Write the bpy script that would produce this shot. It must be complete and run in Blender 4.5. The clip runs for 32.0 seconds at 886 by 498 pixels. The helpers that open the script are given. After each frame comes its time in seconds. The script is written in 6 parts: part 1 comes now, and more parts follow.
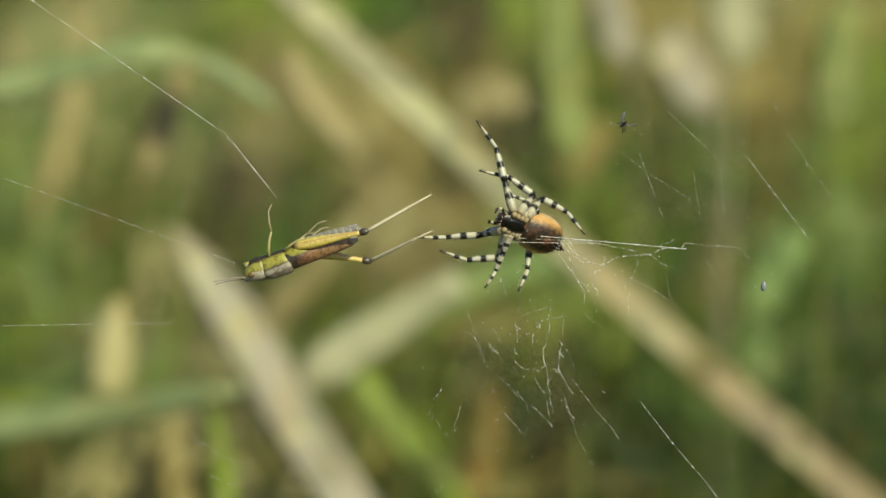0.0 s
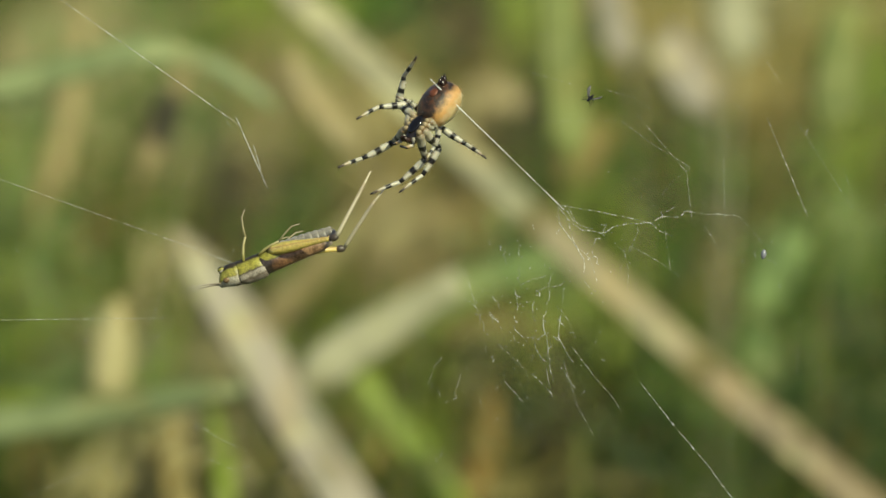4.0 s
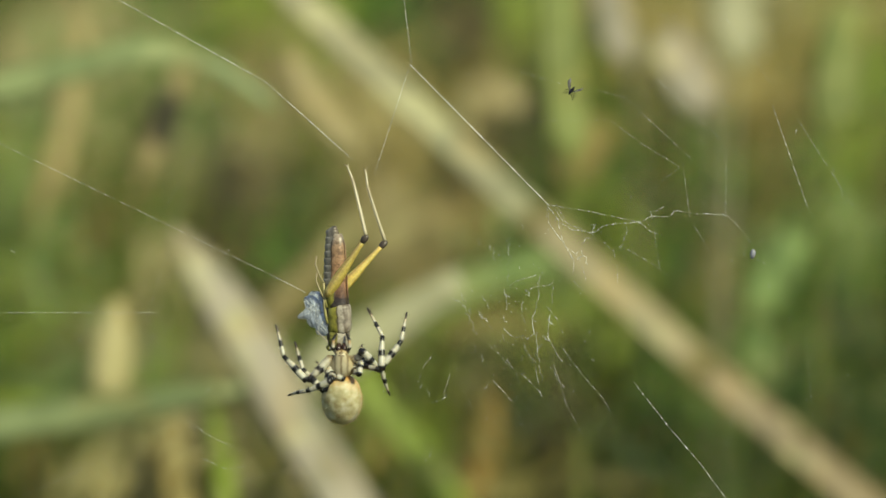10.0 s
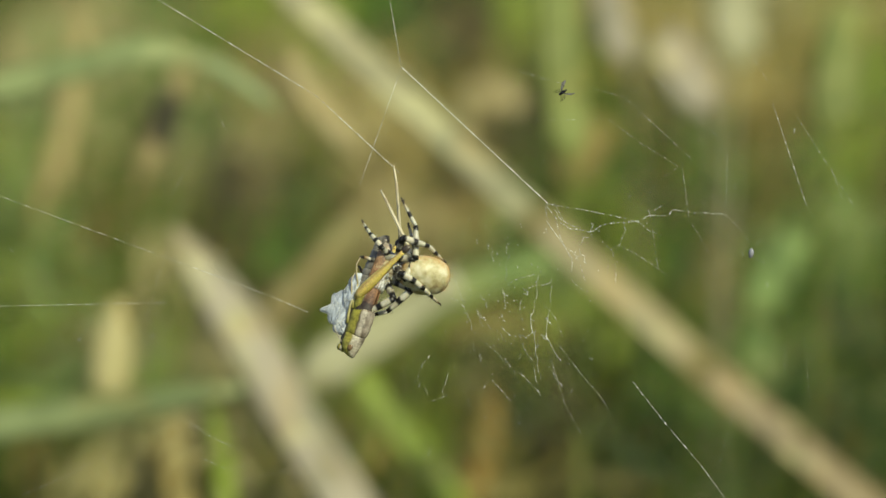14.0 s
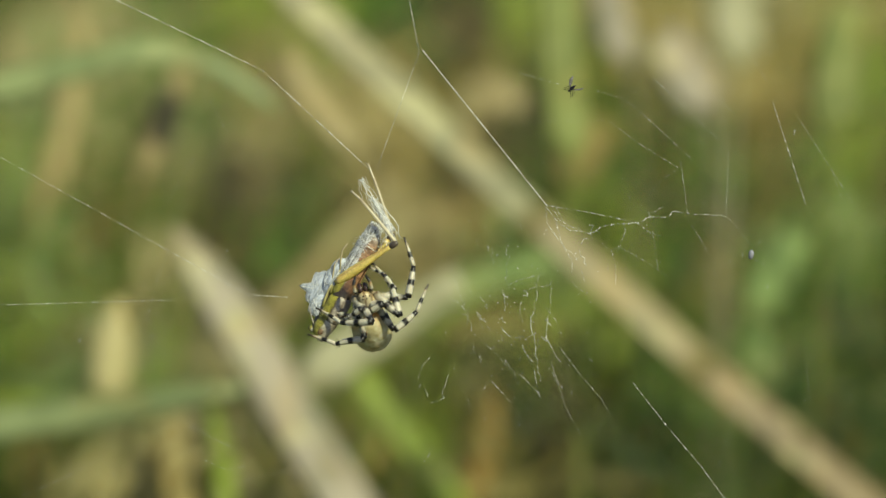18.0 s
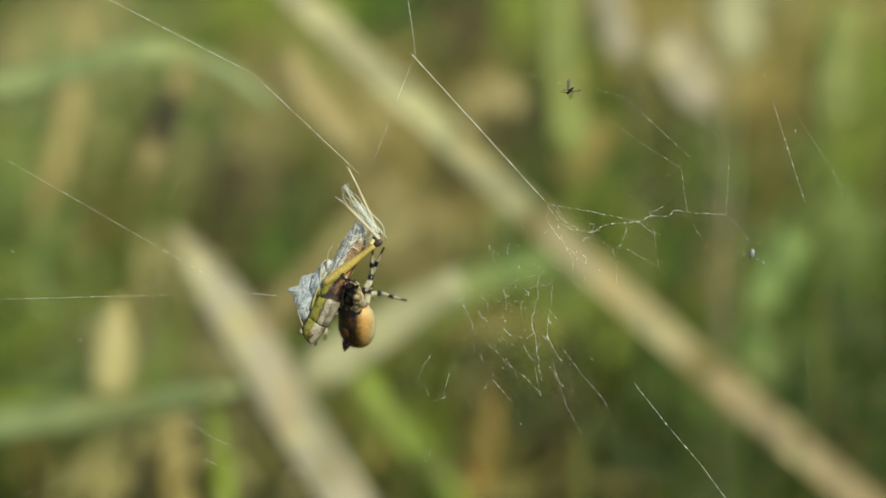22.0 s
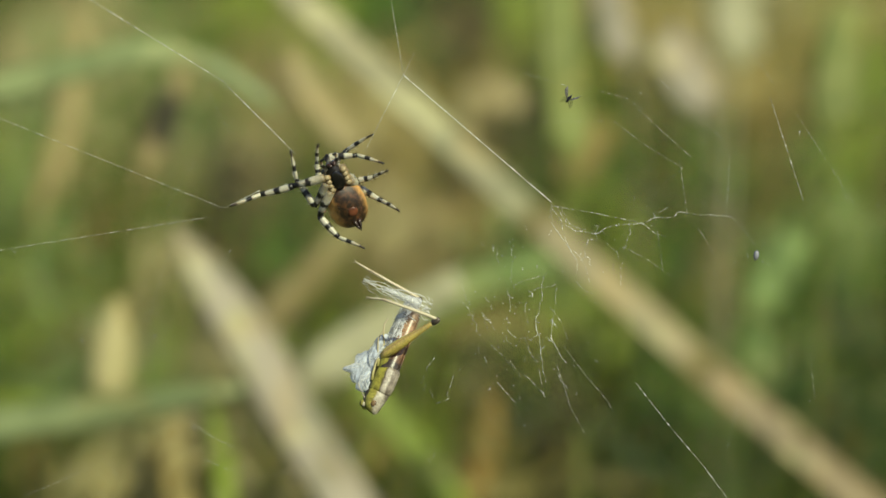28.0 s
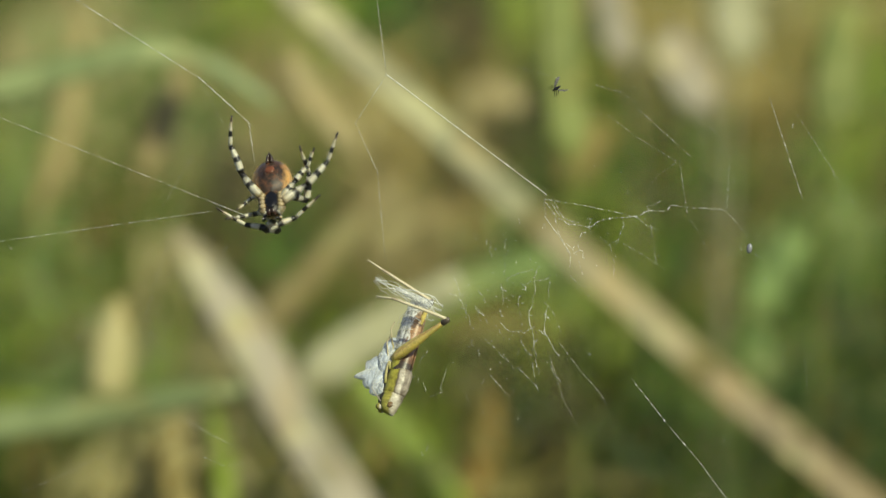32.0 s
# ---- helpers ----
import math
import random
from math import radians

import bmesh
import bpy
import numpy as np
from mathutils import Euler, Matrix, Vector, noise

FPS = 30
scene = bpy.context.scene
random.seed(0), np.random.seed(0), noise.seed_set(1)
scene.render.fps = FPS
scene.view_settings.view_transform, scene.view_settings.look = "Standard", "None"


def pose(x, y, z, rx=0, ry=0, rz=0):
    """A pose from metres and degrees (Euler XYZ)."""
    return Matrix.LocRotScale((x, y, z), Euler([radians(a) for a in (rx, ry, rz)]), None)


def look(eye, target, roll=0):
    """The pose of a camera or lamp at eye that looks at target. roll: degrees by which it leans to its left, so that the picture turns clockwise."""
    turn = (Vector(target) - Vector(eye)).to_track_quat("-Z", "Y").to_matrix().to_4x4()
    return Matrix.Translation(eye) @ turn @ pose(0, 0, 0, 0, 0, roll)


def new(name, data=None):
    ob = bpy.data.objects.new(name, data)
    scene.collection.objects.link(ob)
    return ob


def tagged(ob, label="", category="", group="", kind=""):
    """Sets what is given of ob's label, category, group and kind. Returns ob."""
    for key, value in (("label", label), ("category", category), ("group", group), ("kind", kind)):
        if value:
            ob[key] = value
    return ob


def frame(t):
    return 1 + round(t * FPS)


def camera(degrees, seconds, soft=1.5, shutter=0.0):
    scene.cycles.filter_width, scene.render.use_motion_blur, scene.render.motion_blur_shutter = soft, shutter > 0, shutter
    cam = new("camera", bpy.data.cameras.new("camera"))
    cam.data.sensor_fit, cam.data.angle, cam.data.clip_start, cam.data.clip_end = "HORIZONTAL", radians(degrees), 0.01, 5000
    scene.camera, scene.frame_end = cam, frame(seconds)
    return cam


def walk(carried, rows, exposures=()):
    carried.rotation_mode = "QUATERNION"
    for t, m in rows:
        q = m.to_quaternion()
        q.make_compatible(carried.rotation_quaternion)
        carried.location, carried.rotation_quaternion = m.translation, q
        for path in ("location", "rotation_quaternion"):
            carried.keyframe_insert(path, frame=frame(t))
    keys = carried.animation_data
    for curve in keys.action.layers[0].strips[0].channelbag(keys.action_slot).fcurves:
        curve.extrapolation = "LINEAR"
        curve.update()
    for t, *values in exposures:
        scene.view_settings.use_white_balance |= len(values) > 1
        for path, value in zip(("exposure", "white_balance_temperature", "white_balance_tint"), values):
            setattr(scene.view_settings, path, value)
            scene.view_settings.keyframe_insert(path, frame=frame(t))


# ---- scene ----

# One step is 1/11.2 mm on the web's plane; x runs right, y down, d towards the lens.
STEP = 1 / 11200
LENS = 15.0
REACH = 784 * STEP / math.tan(radians(LENS / 2))
CAM = pose(0, 0, 0.52, 75, 0, 0)
WEB = CAM @ Matrix.Translation((0, 0, -REACH))

cam = camera(LENS, 32.0, 1.5, 0.5)
cam.data.dof.use_dof = True
cam.data.dof.focus_distance = REACH
cam.data.dof.aperture_fstop = 9.5
walk(cam, [(0.0, CAM), (32.0, CAM)], [(0.0, -0.02), (32.0, -0.02)])


def on_web(x, y, d=0.0):
    """A point on the web's plane, in the web's own space."""
    return Vector(((x - 784) * STEP, (441 - y) * STEP, d * STEP))


def behind(x, y, dist):
    """A point of the meadow, dist metres in front of the lens."""
    k = math.tan(radians(LENS / 2)) * dist / 784
    return CAM @ Vector(((x - 784) * k, (441 - y) * k, -dist))


# ---- daylight ----
SUN = Vector((0.46, -0.50, 0.73)).normalized()
world = bpy.data.worlds.new("sky")
scene.world = world
world.use_nodes = True
wn = world.node_tree
sky = wn.nodes.new("ShaderNodeTexSky")
sky.sky_type = "NISHITA"
sky.sun_disc = False
sky.sun_elevation = math.asin(SUN.z)
sky.sun_rotation = math.atan2(SUN.x, SUN.y)
wn.links.new(sky.outputs[0], wn.nodes["Background"].inputs[0])
wn.nodes["Background"].inputs[1].default_value = 0.10
sun_data = bpy.data.lights.new("sun", "SUN")
sun_data.energy = 5.0
sun_data.angle = radians(0.5)
sun_data.color = (0.945, 0.945, 0.63)
sun = new("sun", sun_data)
sun.matrix_world = look(SUN * 20, (0, 0, 0))


# ---- materials ----
def ramp_node(nt, stops):
    r = nt.nodes.new("ShaderNodeValToRGB")
    e = r.color_ramp.elements
    while len(e) < len(stops):
        e.new(0.5)
    for k, (p, c) in enumerate(stops):
        e[k].position = p
        e[k].color = (*c, 1)
    return r


def blank(name):
    m = bpy.data.materials.new(name)
    m.use_nodes = True
    nt = m.node_tree
    return m, nt, nt.nodes["Principled BSDF"]


def coords(nt, which, scale=None):
    tc = nt.nodes.new("ShaderNodeTexCoord")
    if scale is None:
        return tc.outputs[which]
    mp = nt.nodes.new("ShaderNodeMapping")
    mp.inputs["Scale"].default_value = scale
    nt.links.new(tc.outputs[which], mp.inputs["Vector"])
    return mp.outputs[0]


def noise_node(nt, vec, scale, detail=4.0, rough=0.55):
    n = nt.nodes.new("ShaderNodeTexNoise")
    n.inputs["Scale"].default_value = scale
    n.inputs["Detail"].default_value = detail
    n.inputs["Roughness"].default_value = rough
    nt.links.new(vec, n.inputs["Vector"])
    return n.outputs["Fac"]


def mix_node(nt, fac, a, b, mode="MIX"):
    m = nt.nodes.new("ShaderNodeMix")
    m.data_type = "RGBA"
    m.blend_type = mode
    for sock, v in ((m.inputs[0], fac), (m.inputs[6], a), (m.inputs[7], b)):
        if isinstance(v, (int, float)):
            sock.default_value = v
        elif isinstance(v, tuple):
            sock.default_value = (*v, 1)
        else:
            nt.links.new(v, sock)
    return m.outputs[2]


def bump_into(nt, bsdf, height, strength, dist):
    b = nt.nodes.new("ShaderNodeBump")
    b.inputs["Strength"].default_value = strength
    b.inputs["Distance"].default_value = dist
    nt.links.new(height, b.inputs["Height"])
    nt.links.new(b.outputs[0], bsdf.inputs["Normal"])


def axis(nt, vec, k):
    s = nt.nodes.new("ShaderNodeSeparateXYZ")
    nt.links.new(vec, s.inputs[0])
    return s.outputs[k]


def wobble(nt, value, fac, amount):
    """value + (fac - 0.5) * amount"""
    m = nt.nodes.new("ShaderNodeMath")
    m.operation = "MULTIPLY_ADD"
    m.inputs[1].default_value = amount
    nt.links.new(fac, m.inputs[0])
    nt.links.new(value, m.inputs[2])
    a = nt.nodes.new("ShaderNodeMath")
    a.operation = "SUBTRACT"
    a.inputs[1].default_value = amount / 2
    nt.links.new(m.outputs[0], a.inputs[0])
    return a.outputs[0]


def banded(name, stops, rough=0.45, k=1, blur=0.08, grain=0.25, scale=9000, sub=0.0, mottle=0.0):
    """Colours in bands along one axis of the piece, with ragged borders and fine grain."""
    m, nt, bsdf = blank(name)
    gen, obj = coords(nt, "Generated"), coords(nt, "Object")
    fine = noise_node(nt, obj, scale, 5)
    coarse = noise_node(nt, obj, scale / 6, 3)
    r = ramp_node(nt, stops)
    nt.links.new(wobble(nt, axis(nt, gen, k), coarse, blur), r.inputs[0])
    dark = ramp_node(nt, [(0.3, (1 - grain, 1 - grain, 1 - grain)), (0.7, (1, 1, 1))])
    nt.links.new(fine, dark.inputs[0])
    c = mix_node(nt, 1.0, r.outputs[0], dark.outputs[0], "MULTIPLY")
    if mottle:
        stain = ramp_node(nt, [(0.40, (0.22, 0.17, 0.12)), (0.50, (0.85, 0.80, 0.75)), (0.62, (1, 1, 1))])
        nt.links.new(noise_node(nt, obj, scale / 3.5, 6, 0.7), stain.inputs[0])
        c = mix_node(nt, mottle, c, stain.outputs[0], "MULTIPLY")
    nt.links.new(c, bsdf.inputs["Base Color"])
    bsdf.inputs["Roughness"].default_value = rough
    if sub:
        bsdf.inputs["Subsurface Weight"].default_value = sub
        bsdf.inputs["Subsurface Radius"].default_value = (0.0006, 0.0004, 0.0002)
    bump_into(nt, bsdf, fine, 0.35, 0.00004)
    return m


WHITE, BLACK = (0.62, 0.58, 0.46), (0.012, 0.010, 0.010)
GREY = (0.34, 0.31, 0.25)
femur_mat = banded("banded_femur", [(0.0, (0.20, 0.14, 0.07)), (0.10, (0.42, 0.36, 0.24)), (0.40, WHITE), (0.47, BLACK), (0.56, (0.04, 0.03, 0.025)), (0.63, WHITE), (0.76, GREY), (0.82, BLACK), (1.0, BLACK)], 0.45, 1, 0.26, 0.5, 9000, 0.25)
coxa_mat = banded("cream_hip", [(0.0, (0.30, 0.19, 0.08)), (0.3, (0.44, 0.34, 0.19)), (0.7, (0.44, 0.34, 0.19)), (1.0, (0.26, 0.16, 0.07))], 0.45, 0, 0.6, 0.55, 6000)
tibia_mat = banded("banded_tibia", [(0.0, BLACK), (0.1, BLACK), (0.15, WHITE), (0.36, WHITE), (0.42, BLACK), (0.54, BLACK), (0.6, WHITE), (0.8, WHITE), (0.85, BLACK), (1.0, BLACK)], 0.4, 1, 0.10, 0.4, 9000, 0.25)
tarsus_mat = banded("banded_tarsus", [(0.0, WHITE), (0.27, WHITE), (0.32, BLACK), (0.46, BLACK), (0.52, WHITE), (0.72, (0.5, 0.42, 0.28)), (0.8, (0.1, 0.07, 0.05)), (1.0, BLACK)], 0.4, 1, 0.10, 0.4, 9000, 0.25)


def carapace_material():
    m, nt, bsdf = blank("spider_carapace")
    gen, obj = coords(nt, "Generated"), coords(nt, "Object")
    fine, coarse = noise_node(nt, obj, 8000, 5), noise_node(nt, obj, 1500, 3)
    up = ramp_node(nt, [(0.0, (0.015, 0.011, 0.010)), (0.30, (0.018, 0.013, 0.011)), (0.38, (0.30, 0.20, 0.08)), (0.62, (0.45, 0.36, 0.20)), (1.0, (0.5, 0.44, 0.30))])
    nt.links.new(wobble(nt, axis(nt, gen, 2), coarse, 0.3), up.inputs[0])
    side = ramp_node(nt, [(0.0, (1, 1, 1)), (0.18, (1, 1, 1)), (0.24, (0.25, 0.2, 0.16)), (0.32, (1, 1, 1)), (0.44, (1, 1, 1)), (0.48, (0.3, 0.22, 0.17)), (0.52, (0.3, 0.22, 0.17)), (0.56, (1, 1, 1)), (0.68, (1, 1, 1)), (0.76, (0.25, 0.2, 0.16)), (0.82, (1, 1, 1))])
    nt.links.new(wobble(nt, axis(nt, gen, 0), coarse, 0.1), side.inputs[0])
    c = mix_node(nt, 0.8, up.outputs[0], side.outputs[0], "MULTIPLY")
    nt.links.new(c, bsdf.inputs["Base Color"])
    bsdf.inputs["Roughness"].default_value = 0.38
    bump_into(nt, bsdf, fine, 0.4, 0.00005)
    return m


def abdomen_material():
    """Cream and orange above with a faint leaf mark and pale spots, dark brown below."""
    m, nt, bsdf = blank("spider_abdomen")
    gen, obj = coords(nt, "Generated"), coords(nt, "Object")
    fine, coarse = noise_node(nt, obj, 9000, 5), noise_node(nt, obj, 1100, 4)
    spots = nt.nodes.new("ShaderNodeTexVoronoi")
    spots.inputs["Scale"].default_value = 1700
    nt.links.new(obj, spots.inputs["Vector"])
    top = ramp_node(nt, [(0.30, (0.30, 0.23, 0.11)), (0.42, (0.46, 0.40, 0.21)), (0.54, (0.55, 0.50, 0.30)), (0.70, (0.66, 0.62, 0.46))])
    nt.links.new(noise_node(nt, obj, 850, 4, 0.5), top.inputs[0])
    dots = ramp_node(nt, [(0.0, (0.35, 0.25, 0.12)), (0.10, (0.45, 0.33, 0.15)), (0.2, (1, 1, 1))])
    nt.links.new(spots.outputs["Distance"], dots.inputs[0])
    top_c = mix_node(nt, 0.18, top.outputs[0], dots.outputs[0], "MULTIPLY")
    low = ramp_node(nt, [(0.36, (0.014, 0.009, 0.007)), (0.5, (0.045, 0.025, 0.014)), (0.66, (0.15, 0.06, 0.025))])
    nt.links.new(coarse, low.inputs[0])
    low_z, mid_x = axis(nt, gen, 2), axis(nt, gen, 0)
    sq = nt.nodes.new("ShaderNodeCombineXYZ")
    for k, (src, off, gain) in enumerate(((mid_x, -0.5, 2.2), (low_z, 0.0, 2.0))):
        ad = nt.nodes.new("ShaderNodeMath")
        ad.operation = "ADD"
        ad.inputs[1].default_value = off
        nt.links.new(src, ad.inputs[0])
        mu = nt.nodes.new("ShaderNodeMath")
        mu.operation = "MULTIPLY"
        mu.inputs[1].default_value = gain
        nt.links.new(ad.outputs[0], mu.inputs[0])
        nt.links.new(mu.outputs[0], sq.inputs[k])
    far = nt.nodes.new("ShaderNodeVectorMath")
    far.operation = "LENGTH"
    nt.links.new(sq.outputs[0], far.inputs[0])
    mask = ramp_node(nt, [(0.0, (0, 0, 0)), (0.62, (0, 0, 0)), (0.84, (0.5, 0.5, 0.5)), (1.0, (1, 1, 1))])
    nt.links.new(wobble(nt, wobble(nt, far.outputs["Value"], coarse, 0.45), noise_node(nt, obj, 4200, 4), 0.3), mask.inputs[0])
    rim = ramp_node(nt, [(0.0, (0, 0, 0)), (0.56, (0, 0, 0)), (0.86, (1, 1, 1)), (1.0, (1, 1, 1))])
    half = nt.nodes.new("ShaderNodeMath")
    half.operation = "MULTIPLY"
    half.inputs[1].default_value = 0.52
    nt.links.new(wobble(nt, far.outputs["Value"], coarse, 0.7), half.inputs[0])
    nt.links.new(half.outputs[0], rim.inputs[0])
    flank = mix_node(nt, 0.25, (0.56, 0.31, 0.10), dots.outputs[0], "MULTIPLY")
    upper = mix_node(nt, rim.outputs[0], flank, top_c)
    nt.links.new(mix_node(nt, mask.outputs[0], low.outputs[0], upper), bsdf.inputs["Base Color"])
    bsdf.inputs["Roughness"].default_value = 0.33
    bsdf.inputs["Subsurface Weight"].default_value = 0.15
    bsdf.inputs["Subsurface Radius"].default_value = (0.0008, 0.0004, 0.0002)
    bump_into(nt, bsdf, fine, 0.6, 0.00012)
    return m


carapace_mat, abdomen_mat = carapace_material(), abdomen_material()
chitin_mat = banded("dark_chitin", [(0.0, (0.02, 0.012, 0.010)), (1.0, (0.05, 0.025, 0.018))], 0.25)
palp_mat = banded("banded_palp", [(0.0, WHITE), (0.3, BLACK), (0.4, BLACK), (0.48, WHITE), (0.7, (0.4, 0.25, 0.1)), (0.8, BLACK), (1.0, BLACK)])
eye_mat = banded("black_eye", [(0.0, (0.008, 0.007, 0.007)), (1.0, (0.01, 0.009, 0.009))], 0.12)

hopper_head_mat = banded("hopper_head", [(0.0, (0.04, 0.03, 0.018)), (0.24, (0.06, 0.045, 0.022)), (0.32, (0.36, 0.34, 0.06)), (0.55, (0.46, 0.42, 0.08)), (0.62, (0.30, 0.26, 0.06)), (0.7, (0.60, 0.55, 0.42)), (0.88, (0.5, 0.45, 0.36)), (1.0, (0.2, 0.17, 0.13))], 0.45, 2, 0.3, 0.5, 4000, 0.0, 0.5)
# the pale stripe near the top also holds a painted sun highlight
pronotum_mat = banded("hopper_pronotum", [(0.0, (0.04, 0.03, 0.018)), (0.16, (0.06, 0.045, 0.022)), (0.24, (0.28, 0.26, 0.05)), (0.34, (0.46, 0.43, 0.065)), (0.58, (0.36, 0.33, 0.05)), (0.64, (0.12, 0.09, 0.05)), (0.69, (0.48, 0.43, 0.35)), (0.80, (0.50, 0.45, 0.37)), (0.86, (0.20, 0.16, 0.12)), (1.0, (0.40, 0.35, 0.29))], 0.45, 2, 0.2, 0.45, 4000, 0.0, 0.55)
hopper_abdomen_mat = banded("hopper_abdomen", [(0.0, (0.40, 0.37, 0.32)), (0.4, (0.28, 0.26, 0.22)), (0.7, (0.10, 0.09, 0.08)), (1.0, (0.22, 0.17, 0.12))], 0.45, 2, 0.2, 0.35, 5000, 0.0, 0.45)
hind_femur_mat = banded("hopper_femur", [(0.0, (0.46, 0.35, 0.08)), (0.25, (0.74, 0.58, 0.14)), (0.5, (0.78, 0.60, 0.20)), (0.62, (0.58, 0.37, 0.13)), (0.75, (0.72, 0.58, 0.17)), (1.0, (0.46, 0.40, 0.09))], 0.4, 2, 0.12, 0.35, 5000, 0.3, 0.3)
knee_mat = banded("hopper_knee", [(0.0, (0.05, 0.035, 0.03)), (1.0, (0.09, 0.07, 0.05))], 0.4)
hind_tibia_mat = banded("hopper_tibia", [(0.0, (0.12, 0.09, 0.06)), (0.05, (0.62, 0.54, 0.37)), (0.75, (0.66, 0.58, 0.41)), (1.0, (0.46, 0.36, 0.24))], 0.45, 1, 0.05)
wing_mat = banded("hopper_wing", [(0.0, (0.46, 0.40, 0.33)), (0.10, (0.44, 0.33, 0.24)), (0.18, (0.45, 0.29, 0.17)), (0.55, (0.47, 0.26, 0.13)), (0.72, (0.36, 0.19, 0.10)), (0.86, (0.07, 0.045, 0.035)), (1.0, (0.10, 0.085, 0.07))], 0.35, 1, 0.3, 0.5, 4000, 0.0, 0.7)
small_leg_mat = banded("hopper_small_leg", [(0.0, (0.30, 0.27, 0.07)), (0.5, (0.42, 0.36, 0.18)), (1.0, (0.40, 0.32, 0.22))])
antenna_mat = banded("hopper_antenna", [(0.0, (0.28, 0.22, 0.14)), (1.0, (0.42, 0.38, 0.32))])


def silk_material(name, colour, rough, clear=0.0, scale=2500, edge=(0.34, 0.6)):
    m, nt, bsdf = blank(name)
    obj = coords(nt, "Object")
    n = noise_node(nt, coords(nt, "Object", (1, 0.25, 1)), scale, 6, 0.65)
    r = ramp_node(nt, [(0.3, tuple(c * 0.72 for c in colour)), (0.65, colour)])
    nt.links.new(n, r.inputs[0])
    nt.links.new(r.outputs[0], bsdf.inputs["Base Color"])
    bsdf.inputs["Roughness"].default_value = rough
    if clear:
        a = ramp_node(nt, [(edge[0], (1 - clear, 1 - clear, 1 - clear)), (edge[1], (1, 1, 1))])
        nt.links.new(n, a.inputs[0])
        nt.links.new(a.outputs[0], bsdf.inputs["Alpha"])
    bump_into(nt, bsdf, n, 0.6, 0.0001)
    return m


silk_mat = silk_material("silk_thread", (0.80, 0.80, 0.76), 0.25)
# thread alpha breaks up along its length to imitate glints of light
thread_mat = silk_material("web_thread", (0.84, 0.84, 0.78), 0.22, 0.8, 1000, (0.42, 0.60))
faint_mat = silk_material("faint_thread", (0.84, 0.84, 0.78), 0.22, 0.8, 2400, (0.44, 0.60))
scrap_mat = silk_material("torn_thread", (0.82, 0.82, 0.76), 0.25, 0.95, 1800, (0.44, 0.62))
sheet_mat = silk_material("silk_sheet", (0.66, 0.71, 0.79), 0.35, 0.6, 1500, (0.36, 0.68))
film_mat = silk_material("silk_film", (0.74, 0.75, 0.76), 0.4, 0.92, 3500, (0.40, 0.70))


def leaf_material(name, stops, through_light=0.45, pick="island", worn=0.65):
    """Grass: colour by blade, withered and bleached patches, light shining through."""
    m, nt, bsdf = blank(name)
    obj = coords(nt, "Object")
    if pick == "island":
        r = nt.nodes.new("ShaderNodeNewGeometry").outputs["Random Per Island"]
    else:
        r = nt.nodes.new("ShaderNodeObjectInfo").outputs["Random"]
    col = ramp_node(nt, stops)
    nt.links.new(r, col.inputs[0])
    n = noise_node(nt, obj, 35, 5, 0.6)
    shade = ramp_node(nt, [(0.3, (0.7, 0.68, 0.6)), (0.7, (1.15, 1.1, 1.05))])
    nt.links.new(n, shade.inputs[0])
    c = mix_node(nt, 1.0, col.outputs[0], shade.outputs[0], "MULTIPLY")
    for tone, size, lo, hi in (((0.38, 0.25, 0.05), 70, 0.57, 0.64), ((0.60, 0.58, 0.26), 95, 0.58, 0.64), ((0.035, 0.075, 0.008), 80, 0.54, 0.62)):
        spot = ramp_node(nt, [(lo, (0, 0, 0)), (hi, (worn, worn, worn))])
        shift = nt.nodes.new("ShaderNodeVectorMath")
        shift.inputs[1].default_value = (size, 0, size * 0.3)
        nt.links.new(obj, shift.inputs[0])
        nt.links.new(noise_node(nt, shift.outputs[0], size, 2), spot.inputs[0])
        c = mix_node(nt, spot.outputs[0], c, tone)
    nt.links.new(c, bsdf.inputs["Base Color"])
    bsdf.inputs["Roughness"].default_value = 0.55
    tr = nt.nodes.new("ShaderNodeBsdfTranslucent")
    nt.links.new(c, tr.inputs["Color"])
    mx = nt.nodes.new("ShaderNodeMixShader")
    mx.inputs[0].default_value = through_light
    nt.links.new(bsdf.outputs[0], mx.inputs[1])
    nt.links.new(tr.outputs[0], mx.inputs[2])
    nt.links.new(mx.outputs[0], nt.nodes["Material Output"].inputs["Surface"])
    bump_into(nt, bsdf, n, 0.3, 0.001)
    return m


def plain_leaf(name, colour, through_light=0.4, worn=0.65, grey=0.80):
    colour = (colour[0], colour[1], colour[2] * grey)
    dark = tuple(c * 0.8 for c in colour)
    lite = tuple(min(1, c * 1.15) for c in colour)
    return leaf_material(name, [(0.0, dark), (1.0, lite)], through_light, "object", worn)


